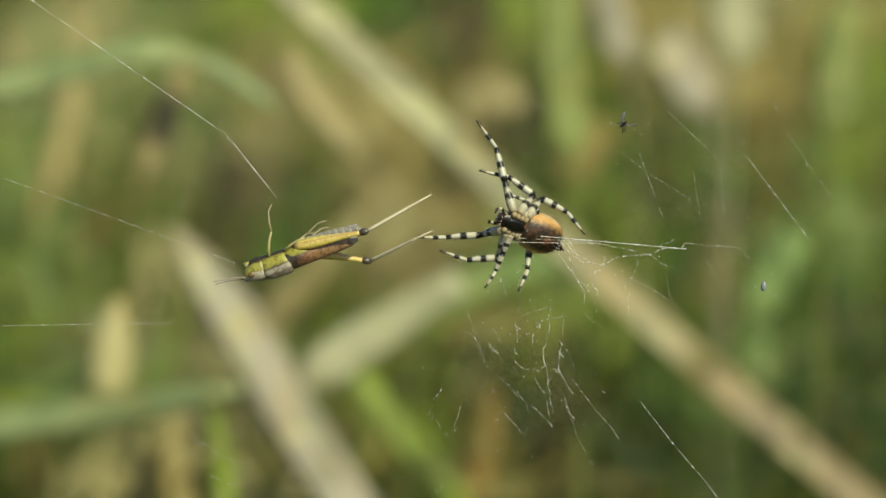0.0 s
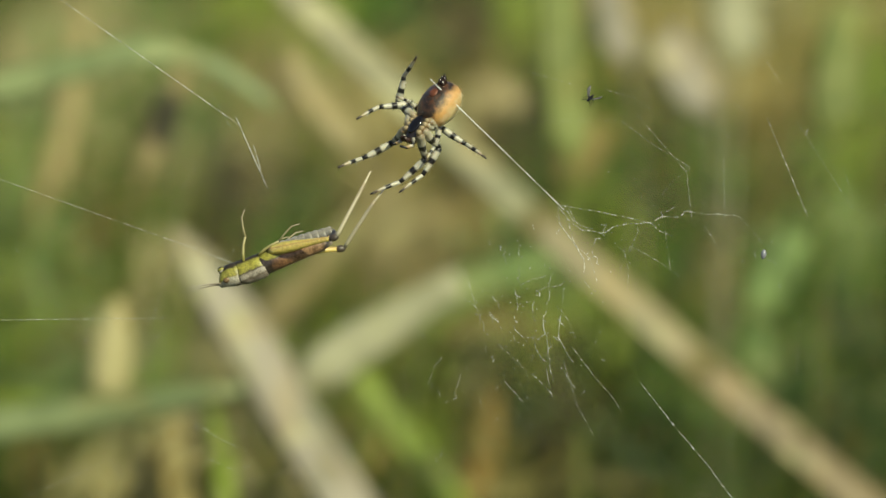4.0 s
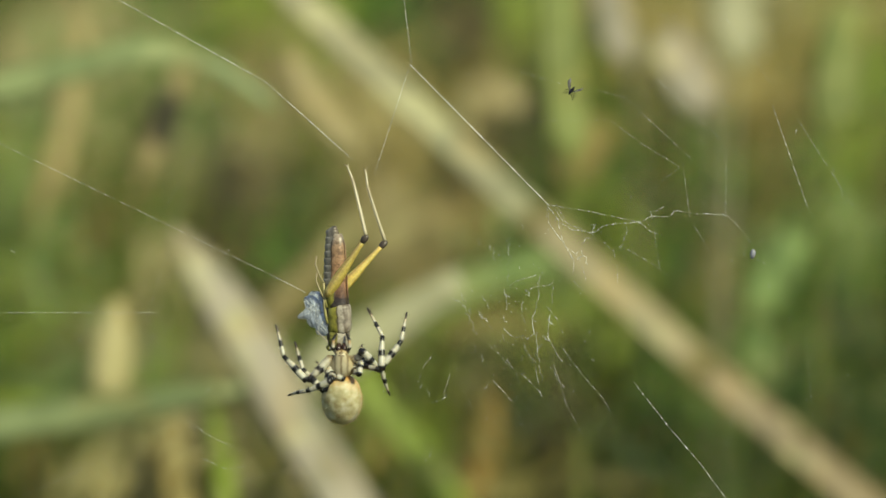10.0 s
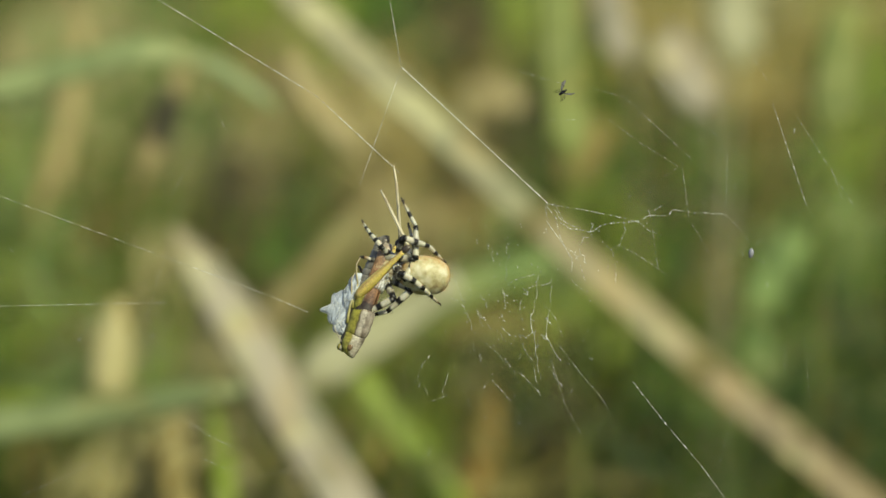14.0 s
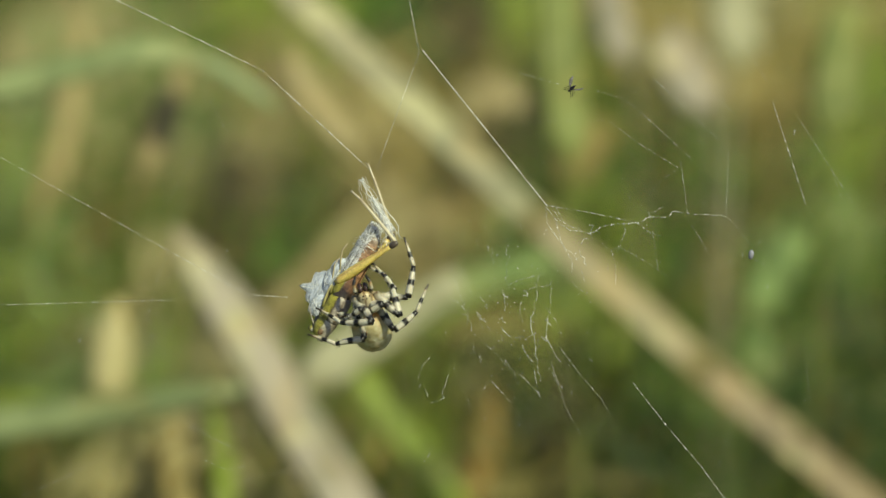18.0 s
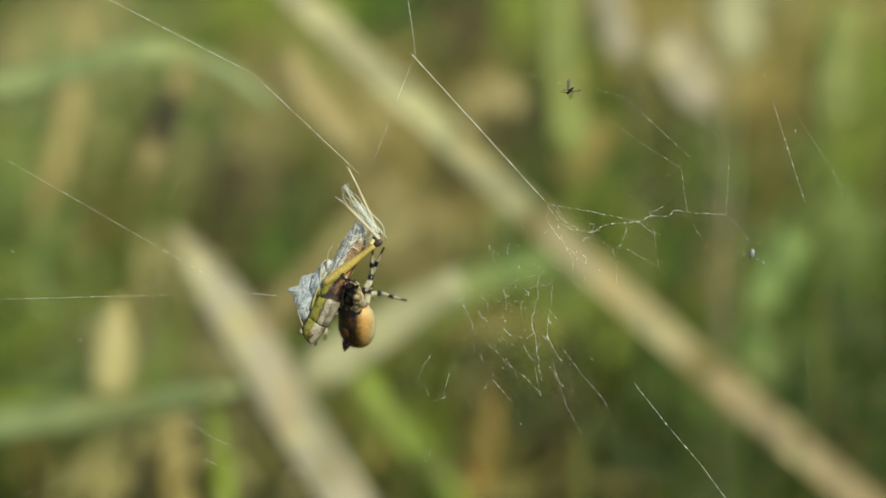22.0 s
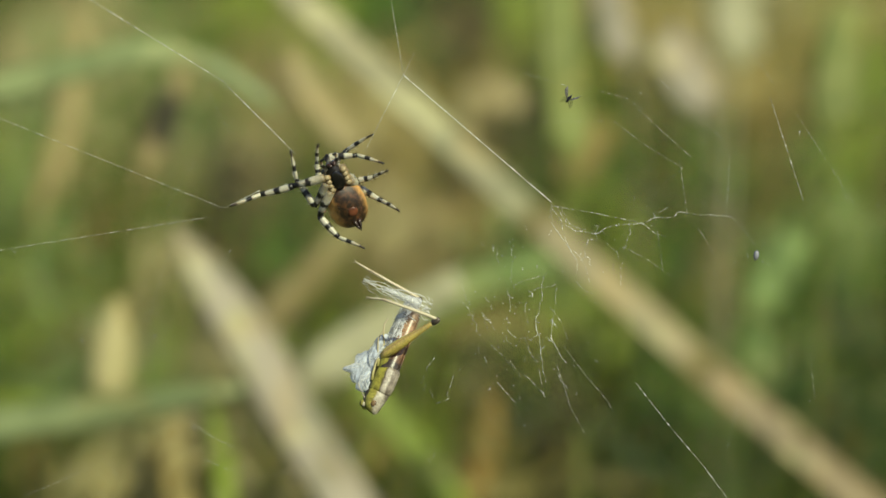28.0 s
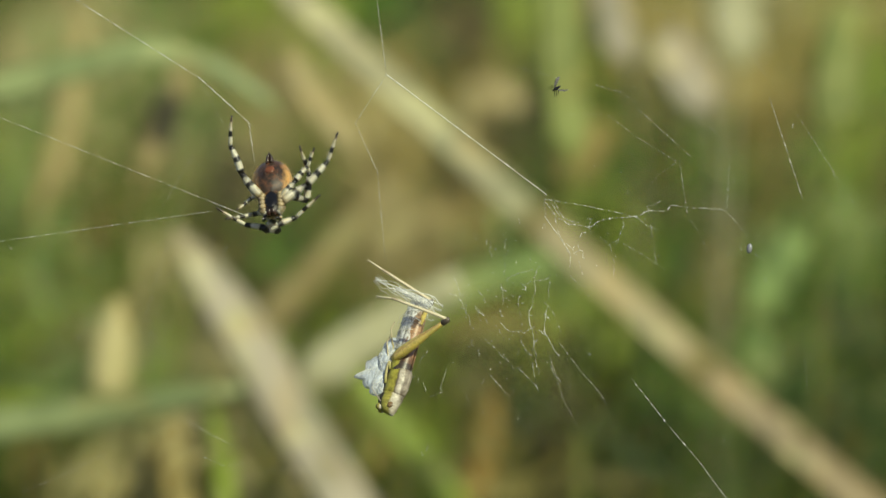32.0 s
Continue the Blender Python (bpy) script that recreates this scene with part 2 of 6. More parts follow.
LEAF = {
    "tan": plain_leaf("dry_straw", (0.36, 0.29, 0.11), 0.2, 0.35),
    "reed": plain_leaf("dry_reed_pale", (0.195, 0.185, 0.112), 0.05, 0.25),
    "reed_mid": plain_leaf("dry_reed_tan", (0.185, 0.155, 0.085), 0.05, 0.25),
    "reed_low": plain_leaf("dry_reed_brown", (0.165, 0.118, 0.055), 0.05, 0.25),
    "pale": plain_leaf("bleached_straw", (0.50, 0.46, 0.29), 0.25, 0.35),
    "pink": plain_leaf("reddish_straw", (0.41, 0.345, 0.20), 0.25, 0.3),
    "bleached": plain_leaf("bleached_stalk", (0.39, 0.355, 0.28), 0.2, 0.35, 1.0),
    "brown": plain_leaf("brown_straw", (0.22, 0.19, 0.055), 0.3, 0.35),
    "rust": plain_leaf("rusty_straw", (0.32, 0.20, 0.06), 0.3, 0.35),
    # brown taken down near black: the shade of gaps put into the colour
    "umber": plain_leaf("gap_shade_straw", (0.048, 0.038, 0.013), 0.3, 0.35),
    "lime": plain_leaf("yellow_green_leaf", (0.32, 0.435, 0.07), 0.45, 0.35),
    "yellowish": plain_leaf("sound_yellow_green_leaf", (0.30, 0.36, 0.13), 0.35, 0.2),
    "green": plain_leaf("fresh_green_leaf", (0.10, 0.235, 0.024), 0.5, 0.4),
    "mint": plain_leaf("grey_green_leaf", (0.29, 0.42, 0.18), 0.4, 0.4),
    # deep green, darkened further so that its colour carries the gaps' shade
    "dark": plain_leaf("gap_shade_leaf", (0.026, 0.066, 0.007), 0.45, 0.4),
    "sound": plain_leaf("sound_grey_green_leaf", (0.25, 0.315, 0.175), 0.3, 0.25),
    "white": plain_leaf("white_seed_husk", (0.50, 0.50, 0.33), 0.3, 0.2, 1.0),
}
green_fill = leaf_material("meadow_green", [(0.0, (0.035, 0.085, 0.008)), (0.4, (0.075, 0.16, 0.014)), (0.75, (0.125, 0.24, 0.025)), (1.0, (0.26, 0.32, 0.06))])
dry_fill = leaf_material("meadow_straw", [(0.0, (0.16, 0.125, 0.04)), (0.4, (0.29, 0.24, 0.085)), (0.8, (0.45, 0.38, 0.18)), (1.0, (0.56, 0.49, 0.30))])


def soil_material():
    m, nt, bsdf = blank("thatch_soil")
    obj = coords(nt, "Object")
    big, small = noise_node(nt, obj, 9, 4), noise_node(nt, obj, 90, 6, 0.7)
    a = ramp_node(nt, [(0.38, (0.045, 0.08, 0.008)), (0.5, (0.09, 0.11, 0.02)), (0.62, (0.20, 0.16, 0.05))])
    nt.links.new(big, a.inputs[0])
    b = ramp_node(nt, [(0.3, (0.4, 0.4, 0.4)), (0.7, (1.3, 1.25, 1.1))])
    nt.links.new(small, b.inputs[0])
    nt.links.new(mix_node(nt, 1.0, a.outputs[0], b.outputs[0], "MULTIPLY"), bsdf.inputs["Base Color"])
    bsdf.inputs["Roughness"].default_value = 0.9
    bump_into(nt, bsdf, small, 0.8, 0.01)
    return m


soil_mat = soil_material()


# ---- shapes ----
def part(name, bm, material, parent=None, label=""):
    me = bpy.data.meshes.new(name)
    bm.to_mesh(me)
    bm.free()
    me.materials.append(material)
    for p in me.polygons:
        p.use_smooth = True
    ob = new(name, me)
    ob.parent = parent
    return tagged(ob, label)


def sweep(bm, pts, sizes, seg=8, flat=1.0, side=None, turn=0.0, face=None):
    """A closed tube through pts (Vectors) with a radius at each; flat: thickness over width; side: the way of the width."""
    rings = []
    n = len(pts)
    prev = None
    for i in range(n):
        t = (pts[min(i + 1, n - 1)] - pts[max(i - 1, 0)])
        t = t.normalized() if t.length > 1e-12 else Vector((0, 1, 0))
        if prev is None:
            u = side if side is not None else (Vector((0, 0, 1)) if abs(t.z) < 0.9 else Vector((1, 0, 0)))
        else:
            u = prev
        if face is not None:
            u = t.cross(face)
        u = u - t * u.dot(t)
        u = u.normalized() if u.length > 1e-9 else t.orthogonal().normalized()
        prev = u
        a0 = turn * i / max(1, n - 1)
        w = t.cross(u)
        u2, w2 = u * math.cos(a0) + w * math.sin(a0), w * math.cos(a0) - u * math.sin(a0)
        r = sizes[i]
        rings.append([bm.verts.new(pts[i] + u2 * (r * math.cos(a)) + w2 * (r * flat * math.sin(a)))
                      for a in (2 * math.pi * k / seg for k in range(seg))])
    for a, b in zip(rings, rings[1:]):
        for k in range(seg):
            bm.faces.new((a[k], a[(k + 1) % seg], b[(k + 1) % seg], b[k]))
    bm.faces.new(rings[0][::-1])
    bm.faces.new(rings[-1])


def loft(bm, rows, seg=20, bumpy=0.0, seed=0):
    """A body along y from rows of (y, z, half width, half height), in steps."""
    rings = []
    for y, z, w, h in rows:
        ring = []
        for k in range(seg):
            a = 2 * math.pi * k / seg
            p = Vector((w * math.cos(a), y, z + h * math.sin(a)))
            if bumpy:
                p += p.normalized() * noise.noise(p * 0.06 + Vector((seed, 0, 0))) * bumpy
            ring.append(bm.verts.new(p * STEP))
        rings.append(ring)
    for a, b in zip(rings, rings[1:]):
        for k in range(seg):
            bm.faces.new((a[k], a[(k + 1) % seg], b[(k + 1) % seg], b[k]))
    bm.faces.new(rings[0][::-1])
    bm.faces.new(rings[-1])
    bmesh.ops.recalc_face_normals(bm, faces=bm.faces)


def ball(bm, centre, r, u=10, v=7, squash=(1, 1, 1)):
    m = Matrix.Translation(Vector(centre) * STEP) @ Matrix.Diagonal((*[s * r * STEP for s in squash], 1))
    bmesh.ops.create_uvsphere(bm, u_segments=u, v_segments=v, radius=1.0, matrix=m)


def egg(bm, y0, y1, z, w, h, n=18, seg=24, power=1.0, lift=0.0, seed=0.0):
    """An egg-shaped body between y0 and y1."""
    rows = []
    for i in range(n + 1):
        a = math.pi * (0.02 + 0.96 * i / n)
        s = math.sin(a) ** power
        y = y0 + (y1 - y0) * (1 - math.cos(a)) / 2
        rows.append((y, z + lift * i / n, max(0.6, w * s), max(0.6, h * s)))
    loft(bm, rows, seg, 1.2, seed)


def steps(*p):
    return Vector(p) * STEP


# ---- meadow ----
def smooth_line(pts, n):
    """n + 1 points of a smooth curve through pts, without loops where their spacing is uneven."""
    P = [pts[0] * 2 - pts[1]] + list(pts) + [pts[-1] * 2 - pts[-2]]
    T = [0.0]
    for a, b in zip(P, P[1:]):
        T.append(T[-1] + max(1e-6, math.sqrt((b - a).length)))
    out = []
    m = len(pts) - 1
    for i in range(n + 1):
        f = min(i / n * m, m - 1e-6)
        k = int(f)
        a, b, c, d = P[k:k + 4]
        t0, t1, t2, t3 = T[k:k + 4]
        t = t1 + (t2 - t1) * (f - k)
        ab, bc, cd = a.lerp(b, (t - t0) / (t1 - t0)), b.lerp(c, (t - t1) / (t2 - t1)), c.lerp(d, (t - t2) / (t3 - t2))
        out.append(ab.lerp(bc, (t - t0) / (t2 - t0)).lerp(bc.lerp(cd, (t - t1) / (t3 - t1)), (t - t1) / (t2 - t1)))
    return out


ground_mesh = bmesh.new()
GN = 60
gv = {}
for i in range(GN + 1):
    for j in range(GN + 1):
        gx = math.copysign(abs(i / GN * 2 - 1) ** 4 * 2500 + abs(i / GN * 2 - 1) * 4, i / GN * 2 - 1)
        gy = math.copysign(abs(j / GN * 2 - 1) ** 4 * 2500 + abs(j / GN * 2 - 1) * 4, j / GN * 2 - 1)
        gz = 0.02 * noise.noise(Vector((gx * 2, gy * 2, 0))) - 0.02
        gv[i, j] = ground_mesh.verts.new((gx, gy, gz))
for i in range(GN):
    for j in range(GN):
        ground_mesh.faces.new((gv[i, j], gv[i + 1, j], gv[i + 1, j + 1], gv[i, j + 1]))
tagged(part("ground", ground_mesh, soil_mat), "mossy meadow soil with thatch and moss", "ground", kind="structure")


def blade(name, colour, label, pts, width, dist, flat=0.12, root=(0, 0), stiff=16, tip=0.25, drift=0.0, turn=0.4, thin=1.0, face=None):
    """A leaf or stalk that rises from the soil and passes through pts of the view at dist; drift: metres it goes deeper on its way; thin: the stem's share of the width."""
    line = [behind(x, y, dist + drift * i / max(1, len(pts) - 1)) for i, (x, y) in enumerate(pts)]
    if root is None:
        fall = line[0] - line[1]
        foot = line[0] + fall * ((line[0].z + 0.03) / max(1e-4, -fall.z))
    else:
        foot = Vector((line[0].x + root[0], line[0].y + root[1], -0.03))
    m = len(pts)
    line = smooth_line([foot] + line, stiff)
    radii = []
    for i in range(len(line)):
        s = i / (len(line) - 1)
        r = 1 if s < 0.6 else 1 - (1 - tip) * ((s - 0.6) / 0.4) ** 1.5
        if s < 1 / m:
            r *= thin
        elif s < 1.6 / m:
            r *= thin + (1 - thin) * (s * m - 1) / 0.6
        radii.append(width / 2 * r)
    bm = bmesh.new()
    sweep(bm, line, radii, 8, flat, Vector((1, 0, 0)) if abs((line[-1] - line[-2]).normalized().x) < 0.8 else Vector((0, 0.4, 1)), turn, face)
    return bm, foot


def stalk(name, colour, label, *rest, **more):
    bm, foot = blade(name, colour, label, *rest, **more)
    return tagged(part(name, bm, LEAF[colour]), label, "grass", "tall grass behind the web")


TUFT_SEED = random.Random(21)


def tuft(colour, label, pts, width, dist, count=4, spread=26, thin=0.2):
    """A clump of leaves from one root, thin below and broad where they catch the light."""
    name = "dry_grass_tuft" if colour in ("tan", "pale", "pink", "brown", "white", "umber") else "grass_tuft"
    base = behind(*pts[0], dist)
    root = tagged(new(name), label, "grass", "tufts of grass behind the web")
    root.location = (base.x, base.y, -0.02)
    for k in range(count):
        j = lambda: TUFT_SEED.gauss(0, spread)
        ox, oy = j(), j()
        way = [(x + ox + 0.4 * j(), y + oy + 0.4 * j()) for x, y in pts]
        bm, foot = blade("leaf", colour, "", way, width * TUFT_SEED.uniform(0.7, 1.2), dist + TUFT_SEED.uniform(-0.05, 0.06), 0.12, (0, 0.02), 14, 0.3, 0.0, TUFT_SEED.uniform(-0.6, 0.6), thin, SUN + Vector((0, -0.35, 0)))
        bmesh.ops.translate(bm, verts=bm.verts, vec=-root.location)
        part("leaf", bm, LEAF[colour], root)
    return root


STRAW, GREENB = "dry straw-coloured tuft of grass in the meadow", "green tuft of grass in the sunny meadow"
LIMEB, REDB, PALEB = "yellow-green tuft of grass lit by the sun", "reddish dry tuft of grass in the meadow", "bleached pale tuft of dry grass in the sun"
BROWNB, MINTB, DARKB = "brown withered tuft of grass bent over", "pale grey-green tuft of grass in the meadow", "deep green tuft of grass, darkened to stand for a shaded gap"
# the large ones that read clearly behind the web: leaning stalks, arched leaves
TO_SUN = SUN + Vector((0, -0.5, 0))


def px(n, dist):
    """The width in metres of n steps of the view at dist."""
    return n * math.tan(radians(LENS / 2)) * dist / 784


def reed():
    """A dry reed in joints, leaning through the whole view, rooted in the soil."""
    ways = [(1720, 1048), (1240, 645), (890, 334), (535, 2), (380, -145)]
    line = [behind(x, y, 0.78) for x, y in ways]
    fall = line[0] - line[1]
    foot = line[0] + fall * ((line[0].z + 0.03) / max(1e-4, -fall.z))
    line = smooth_line([foot] + line, 60)
    ob = tagged(new("dry_reed_stalk"), "thick dry reed stalk leaning slantwise through the meadow", "reed", "tall grass behind the web")
    ob.location = foot
    half = px(76, 0.78) / 2
    cuts, tones = (0, 12, 24, 34, 60), ("reed_low", "reed_low", "reed_mid", "reed")
    for a, b, tone in zip(cuts, cuts[1:], tones):
        bm = bmesh.new()
        pts = [line[i] - foot for i in range(a, b + 1)]
        radii = [half * (1.05 - 0.16 * i / 60) * (1 + 0.03 * math.sin(i * 1.7)) for i in range(a, b + 1)]
        sweep(bm, pts, radii, 12, 0.14, face=TO_SUN)
        part("internode", bm, LEAF[tone], ob)
        if b < 60:
            bm = bmesh.new()
            along = (line[b] - line[b - 1]).normalized() * half
            c = line[b] - foot
            sweep(bm, [c - along * 0.3, c - along * 0.1, c + along * 0.1, c + along * 0.3], [half * 0.9, half * 1.1, half * 1.1, half * 0.9], 12, 0.14, face=TO_SUN)
            part("node", bm, LEAF["brown"], ob)
    return ob


reed()
G, DG = "grass_leaf", "dry_grass_leaf"
for name, colour, label, way, wide, deep, flat, root, tip, thin in (
    (G, "sound", "arched pale green grass leaf behind the web", [(-420, 330), (-160, 205), (90, 130), (250, 92), (370, 112), (490, 190)], 58, 0.76, 0.15, (-0.06, 0.02), 0.35, 1.0),
    (G, "yellowish", "upright yellow-green grass leaf behind the web", [(1014, 290), (1003, 215), (994, 110), (984, -60)], 80, 0.79, 0.12, (0.005, -0.02), 0.95, 0.12),
    (G, "sound", "low pale green grass leaf lying level", [(-420, 880), (-160, 785), (60, 745), (220, 722), (340, 700), (430, 690)], 66, 0.75, 0.3, (-0.07, 0.02), 0.3, 1.0),
    ("dry_grass_stalk", "bleached", "bleached dry grass stalk, broad and bent", [(690, 1010), (536, 770), (440, 605), (352, 470), (306, 398)], 108, 0.78, 0.3, None, 0.10, 1.0),
    (DG, "pink", "dry reddish grass leaf bent beside a stalk", [(760, 1010), (600, 850), (500, 720), (440, 640)], 40, 0.87, 0.3, (0.02, 0.05), 0.4, 0.5),
    (G, "white", "pale yellowish grass leaf bent over in the sun", [(530, 710), (600, 632), (690, 575), (815, 495)], 86, 0.79, 0.2, (-0.01, 0.03), 0.6, 0.12),
    (DG, "pink", "dry reddish grass leaf leaning behind the web", [(440, 620), (520, 520), (600, 430), (690, 330)], 52, 0.90, 0.3, (-0.02, 0.05), 0.6, 0.15),
    (DG, "pink", "dry reddish grass leaf leaning behind the web", [(640, 500), (690, 430), (740, 400), (800, 370)], 70, 0.93, 0.3, (-0.02, 0.05), 0.6, 0.15),
    (DG, "pink", "dry reddish grass leaf leaning behind the web", [(245, 340), (280, 240), (305, 170), (330, 100)], 50, 0.82, 0.3, (0.0, 0.06), 0.6, 0.15),
    (DG, "pink", "dry reddish grass leaf leaning behind the web", [(640, 300), (590, 220), (545, 160), (510, 100)], 66, 0.84, 0.3, (0.02, 0.06), 0.7, 0.15),
    (G, "mint", "pale green grass leaf arching level in the meadow", [(760, 580), (830, 510), (910, 475), (1030, 450)], 66, 0.87, 0.2, (-0.02, 0.06), 0.5, 0.2),
    (DG, "brown", "brown withered grass leaf bent over level", [(760, 640), (830, 590), (900, 575), (985, 590)], 62, 0.90, 0.2, (-0.02, 0.06), 0.5, 0.15),
    (DG, "rust", "orange-brown withered grass leaf in the meadow", [(825, 930), (845, 850), (858, 780), (880, 690)], 52, 0.88, 0.3, (0.0, 0.03), 0.6, 0.3),
    (DG, "brown", "brown withered grass leaf bent over level", [(780, 920), (900, 872), (1020, 850), (1150, 868)], 50, 0.90, 0.2, (-0.02, 0.03), 0.5, 0.15),
    # wide and pale so that its colour stands for a blurred sun glint
    (DG, "pale", "short blade of dry grass, pale to stand for a sun glint", [(190, 730), (197, 655), (203, 595), (208, 530)], 78, 0.78, 0.3, (0.0, 0.05), 0.25, 0.10),
    (DG, "tan", "short straw-coloured blade of dry grass", [(345, 960), (330, 890), (318, 820), (300, 745)], 84, 0.79, 0.2, (0.0, 0.03), 0.6, 0.4),
    (DG, "tan", "short straw-coloured blade of dry grass", [(270, 980), (262, 910), (262, 850), (270, 790)], 60, 0.80, 0.2, (0.0, 0.03), 0.6, 0.4),
    (G, "lime", "yellow-green grass leaf lit by the sun", [(400, 960), (398, 880), (392, 800), (380, 720)], 46, 0.785, 0.2, (0.0, 0.03), 0.6, 0.4),
    (G, "lime", "yellow-green grass leaf lit by the sun", [(830, 930), (740, 800), (660, 700), (590, 620)], 62, 0.85, 0.2, (0.02, 0.03), 0.5, 0.5),
    (G, "yellowish", "yellow-green grass leaf lit by the sun", [(1470, 260), (1478, 170), (1486, 90), (1500, 10)], 96, 0.80, 0.2, (0.0, 0.06), 0.7, 0.12),
    (DG, "white", "bleached white blade of dry grass", [(1300, 130), (1300, 70), (1300, 20), (1300, -50)], 104, 0.90, 0.2, (0.0, 0.06), 0.9, 0.10),
    # this broad pale blade replaces a cluster of blurred glints on dry leaves
    (DG, "bleached", "pale dry grass blade in the sun", [(1260, 220), (1225, 150), (1200, 110), (1165, 70)], 112, 0.87, 0.2, (0.0, 0.06), 0.8, 0.10),
    (DG, "bleached", "pale dry grass blade in the sun", [(1120, 130), (1090, 60), (1080, 20), (1070, -40)], 76, 0.90, 0.2, (0.0, 0.06), 0.8, 0.10),
    (G, "mint", "pale green grass leaf arching in the meadow", [(1330, 570), (1360, 510), (1385, 470), (1410, 420)], 84, 0.82, 0.2, (0.0, 0.06), 0.6, 0.12),
    (G, "mint", "pale green grass leaf arching in the meadow", [(1352, 690), (1345, 640), (1338, 600), (1330, 540)], 56, 0.90, 0.2, (0.0, 0.06), 0.6, 0.12),
    (DG, "tan", "dry straw-coloured grass blade in the meadow", [(990, 330), (1030, 280), (1050, 250), (1070, 215)], 74, 0.93, 0.2, (0.0, 0.06), 0.7, 0.12),
    (DG, "pink", "dry reddish grass leaf leaning behind the web", [(60, 420), (105, 270), (130, 150), (150, 40)], 46, 0.95, 0.2, (0.0, 0.06), 0.7, 0.12),
    (DG, "pink", "dry reddish grass leaf leaning behind the web", [(860, 230), (840, 190), (870, 160), (920, 190)], 66, 0.95, 0.2, (0.0, 0.06), 0.7, 0.12),
):
    stalk(name, colour, label, way, px(wide, deep), deep, flat, root, 24, tip, 0.0, 0.0, thin, Vector((0.2, -1, 0.4)) if colour == "yellowish" else TO_SUN)

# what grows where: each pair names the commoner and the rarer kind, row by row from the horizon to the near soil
# d and o sow dark-coloured tufts where shaded gaps between the grass belong
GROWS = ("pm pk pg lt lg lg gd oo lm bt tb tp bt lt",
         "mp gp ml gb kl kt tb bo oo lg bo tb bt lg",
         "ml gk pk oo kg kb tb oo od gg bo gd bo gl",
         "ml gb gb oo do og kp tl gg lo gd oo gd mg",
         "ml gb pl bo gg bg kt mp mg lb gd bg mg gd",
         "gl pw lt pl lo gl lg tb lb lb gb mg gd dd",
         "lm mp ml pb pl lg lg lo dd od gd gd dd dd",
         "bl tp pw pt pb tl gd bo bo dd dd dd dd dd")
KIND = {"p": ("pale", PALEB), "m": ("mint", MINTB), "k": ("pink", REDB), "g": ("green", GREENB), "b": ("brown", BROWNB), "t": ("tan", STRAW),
        "l": ("lime", LIMEB), "d": ("dark", DARKB), "o": ("umber", "brown withered tuft of grass, darkened to stand for a shaded gap"), "w": ("white", "bleached white tuft of dry grass")}
scatter = random.Random(64)


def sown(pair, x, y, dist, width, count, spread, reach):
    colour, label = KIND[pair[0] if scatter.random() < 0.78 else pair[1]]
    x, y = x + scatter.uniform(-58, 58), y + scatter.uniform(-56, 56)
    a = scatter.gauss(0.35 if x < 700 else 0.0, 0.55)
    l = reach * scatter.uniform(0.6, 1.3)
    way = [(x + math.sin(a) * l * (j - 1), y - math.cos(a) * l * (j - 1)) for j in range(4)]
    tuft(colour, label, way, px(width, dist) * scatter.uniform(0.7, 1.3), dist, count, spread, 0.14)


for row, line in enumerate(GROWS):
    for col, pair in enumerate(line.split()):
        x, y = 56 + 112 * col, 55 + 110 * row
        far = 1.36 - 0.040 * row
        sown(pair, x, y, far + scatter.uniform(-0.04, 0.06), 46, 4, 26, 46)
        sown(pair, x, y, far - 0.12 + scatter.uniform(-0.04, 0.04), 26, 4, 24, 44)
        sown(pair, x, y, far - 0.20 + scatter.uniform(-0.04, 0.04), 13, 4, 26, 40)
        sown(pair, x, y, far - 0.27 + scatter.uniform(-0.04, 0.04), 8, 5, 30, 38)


def meadow(name, material, count, seed, label):
    """A field of bent blades, each a slim four-sided strip."""
    rng = np.random.default_rng(seed)
    verts, faces = [], []
    for _ in range(count):
        x, y = rng.normal(0, 0.95), rng.normal(1.35, 1.15)
        near = y < 0.80
        h = rng.uniform(0.05, 0.12) if near else rng.uniform(0.12, 0.34)
        if abs(x) > 0.25 and near:
            h *= 1.6
        w = rng.uniform(0.0012, 0.0042)
        a, lean = rng.uniform(0, 2 * math.pi), rng.uniform(0.1, 0.9) * h
        side = rng.uniform(0, 2 * math.pi)
        dx, dy = math.cos(a) * lean, math.sin(a) * lean
        if not near and y + min(0, dy) < 0.80:
            dy = abs(dy)
        sx, sy = math.cos(side) * w, math.sin(side) * w
        b = len(verts)
        for k in range(5):
            s = k / 4
            px, py, pz = x + dx * s * s, y + dy * s * s, h * (s - 0.25 * s * s * lean / h) - 0.03
            t = 1 - 0.85 * s
            verts += [(px - sx * t, py - sy * t, pz), (px + sy * 0.2 * t, py - sx * 0.2 * t, pz),
                      (px + sx * t, py + sy * t, pz), (px - sy * 0.2 * t, py + sx * 0.2 * t, pz)]
        for k in range(4):
            q = b + 4 * k
            for e in range(4):
                faces.append((q + e, q + (e + 1) % 4, q + 4 + (e + 1) % 4, q + 4 + e))
    me = bpy.data.meshes.new(name)
    me.from_pydata(verts, [], faces)
    me.materials.append(material)
    return tagged(new(name, me), label, "grass", kind="stuff")


meadow("green_meadow_grass", green_fill, 12000, 3, "dense green meadow grass, sunlit and blurred")
meadow("dry_meadow_grass", dry_fill, 2800, 4, "dry straw-coloured grass mixed through the meadow")


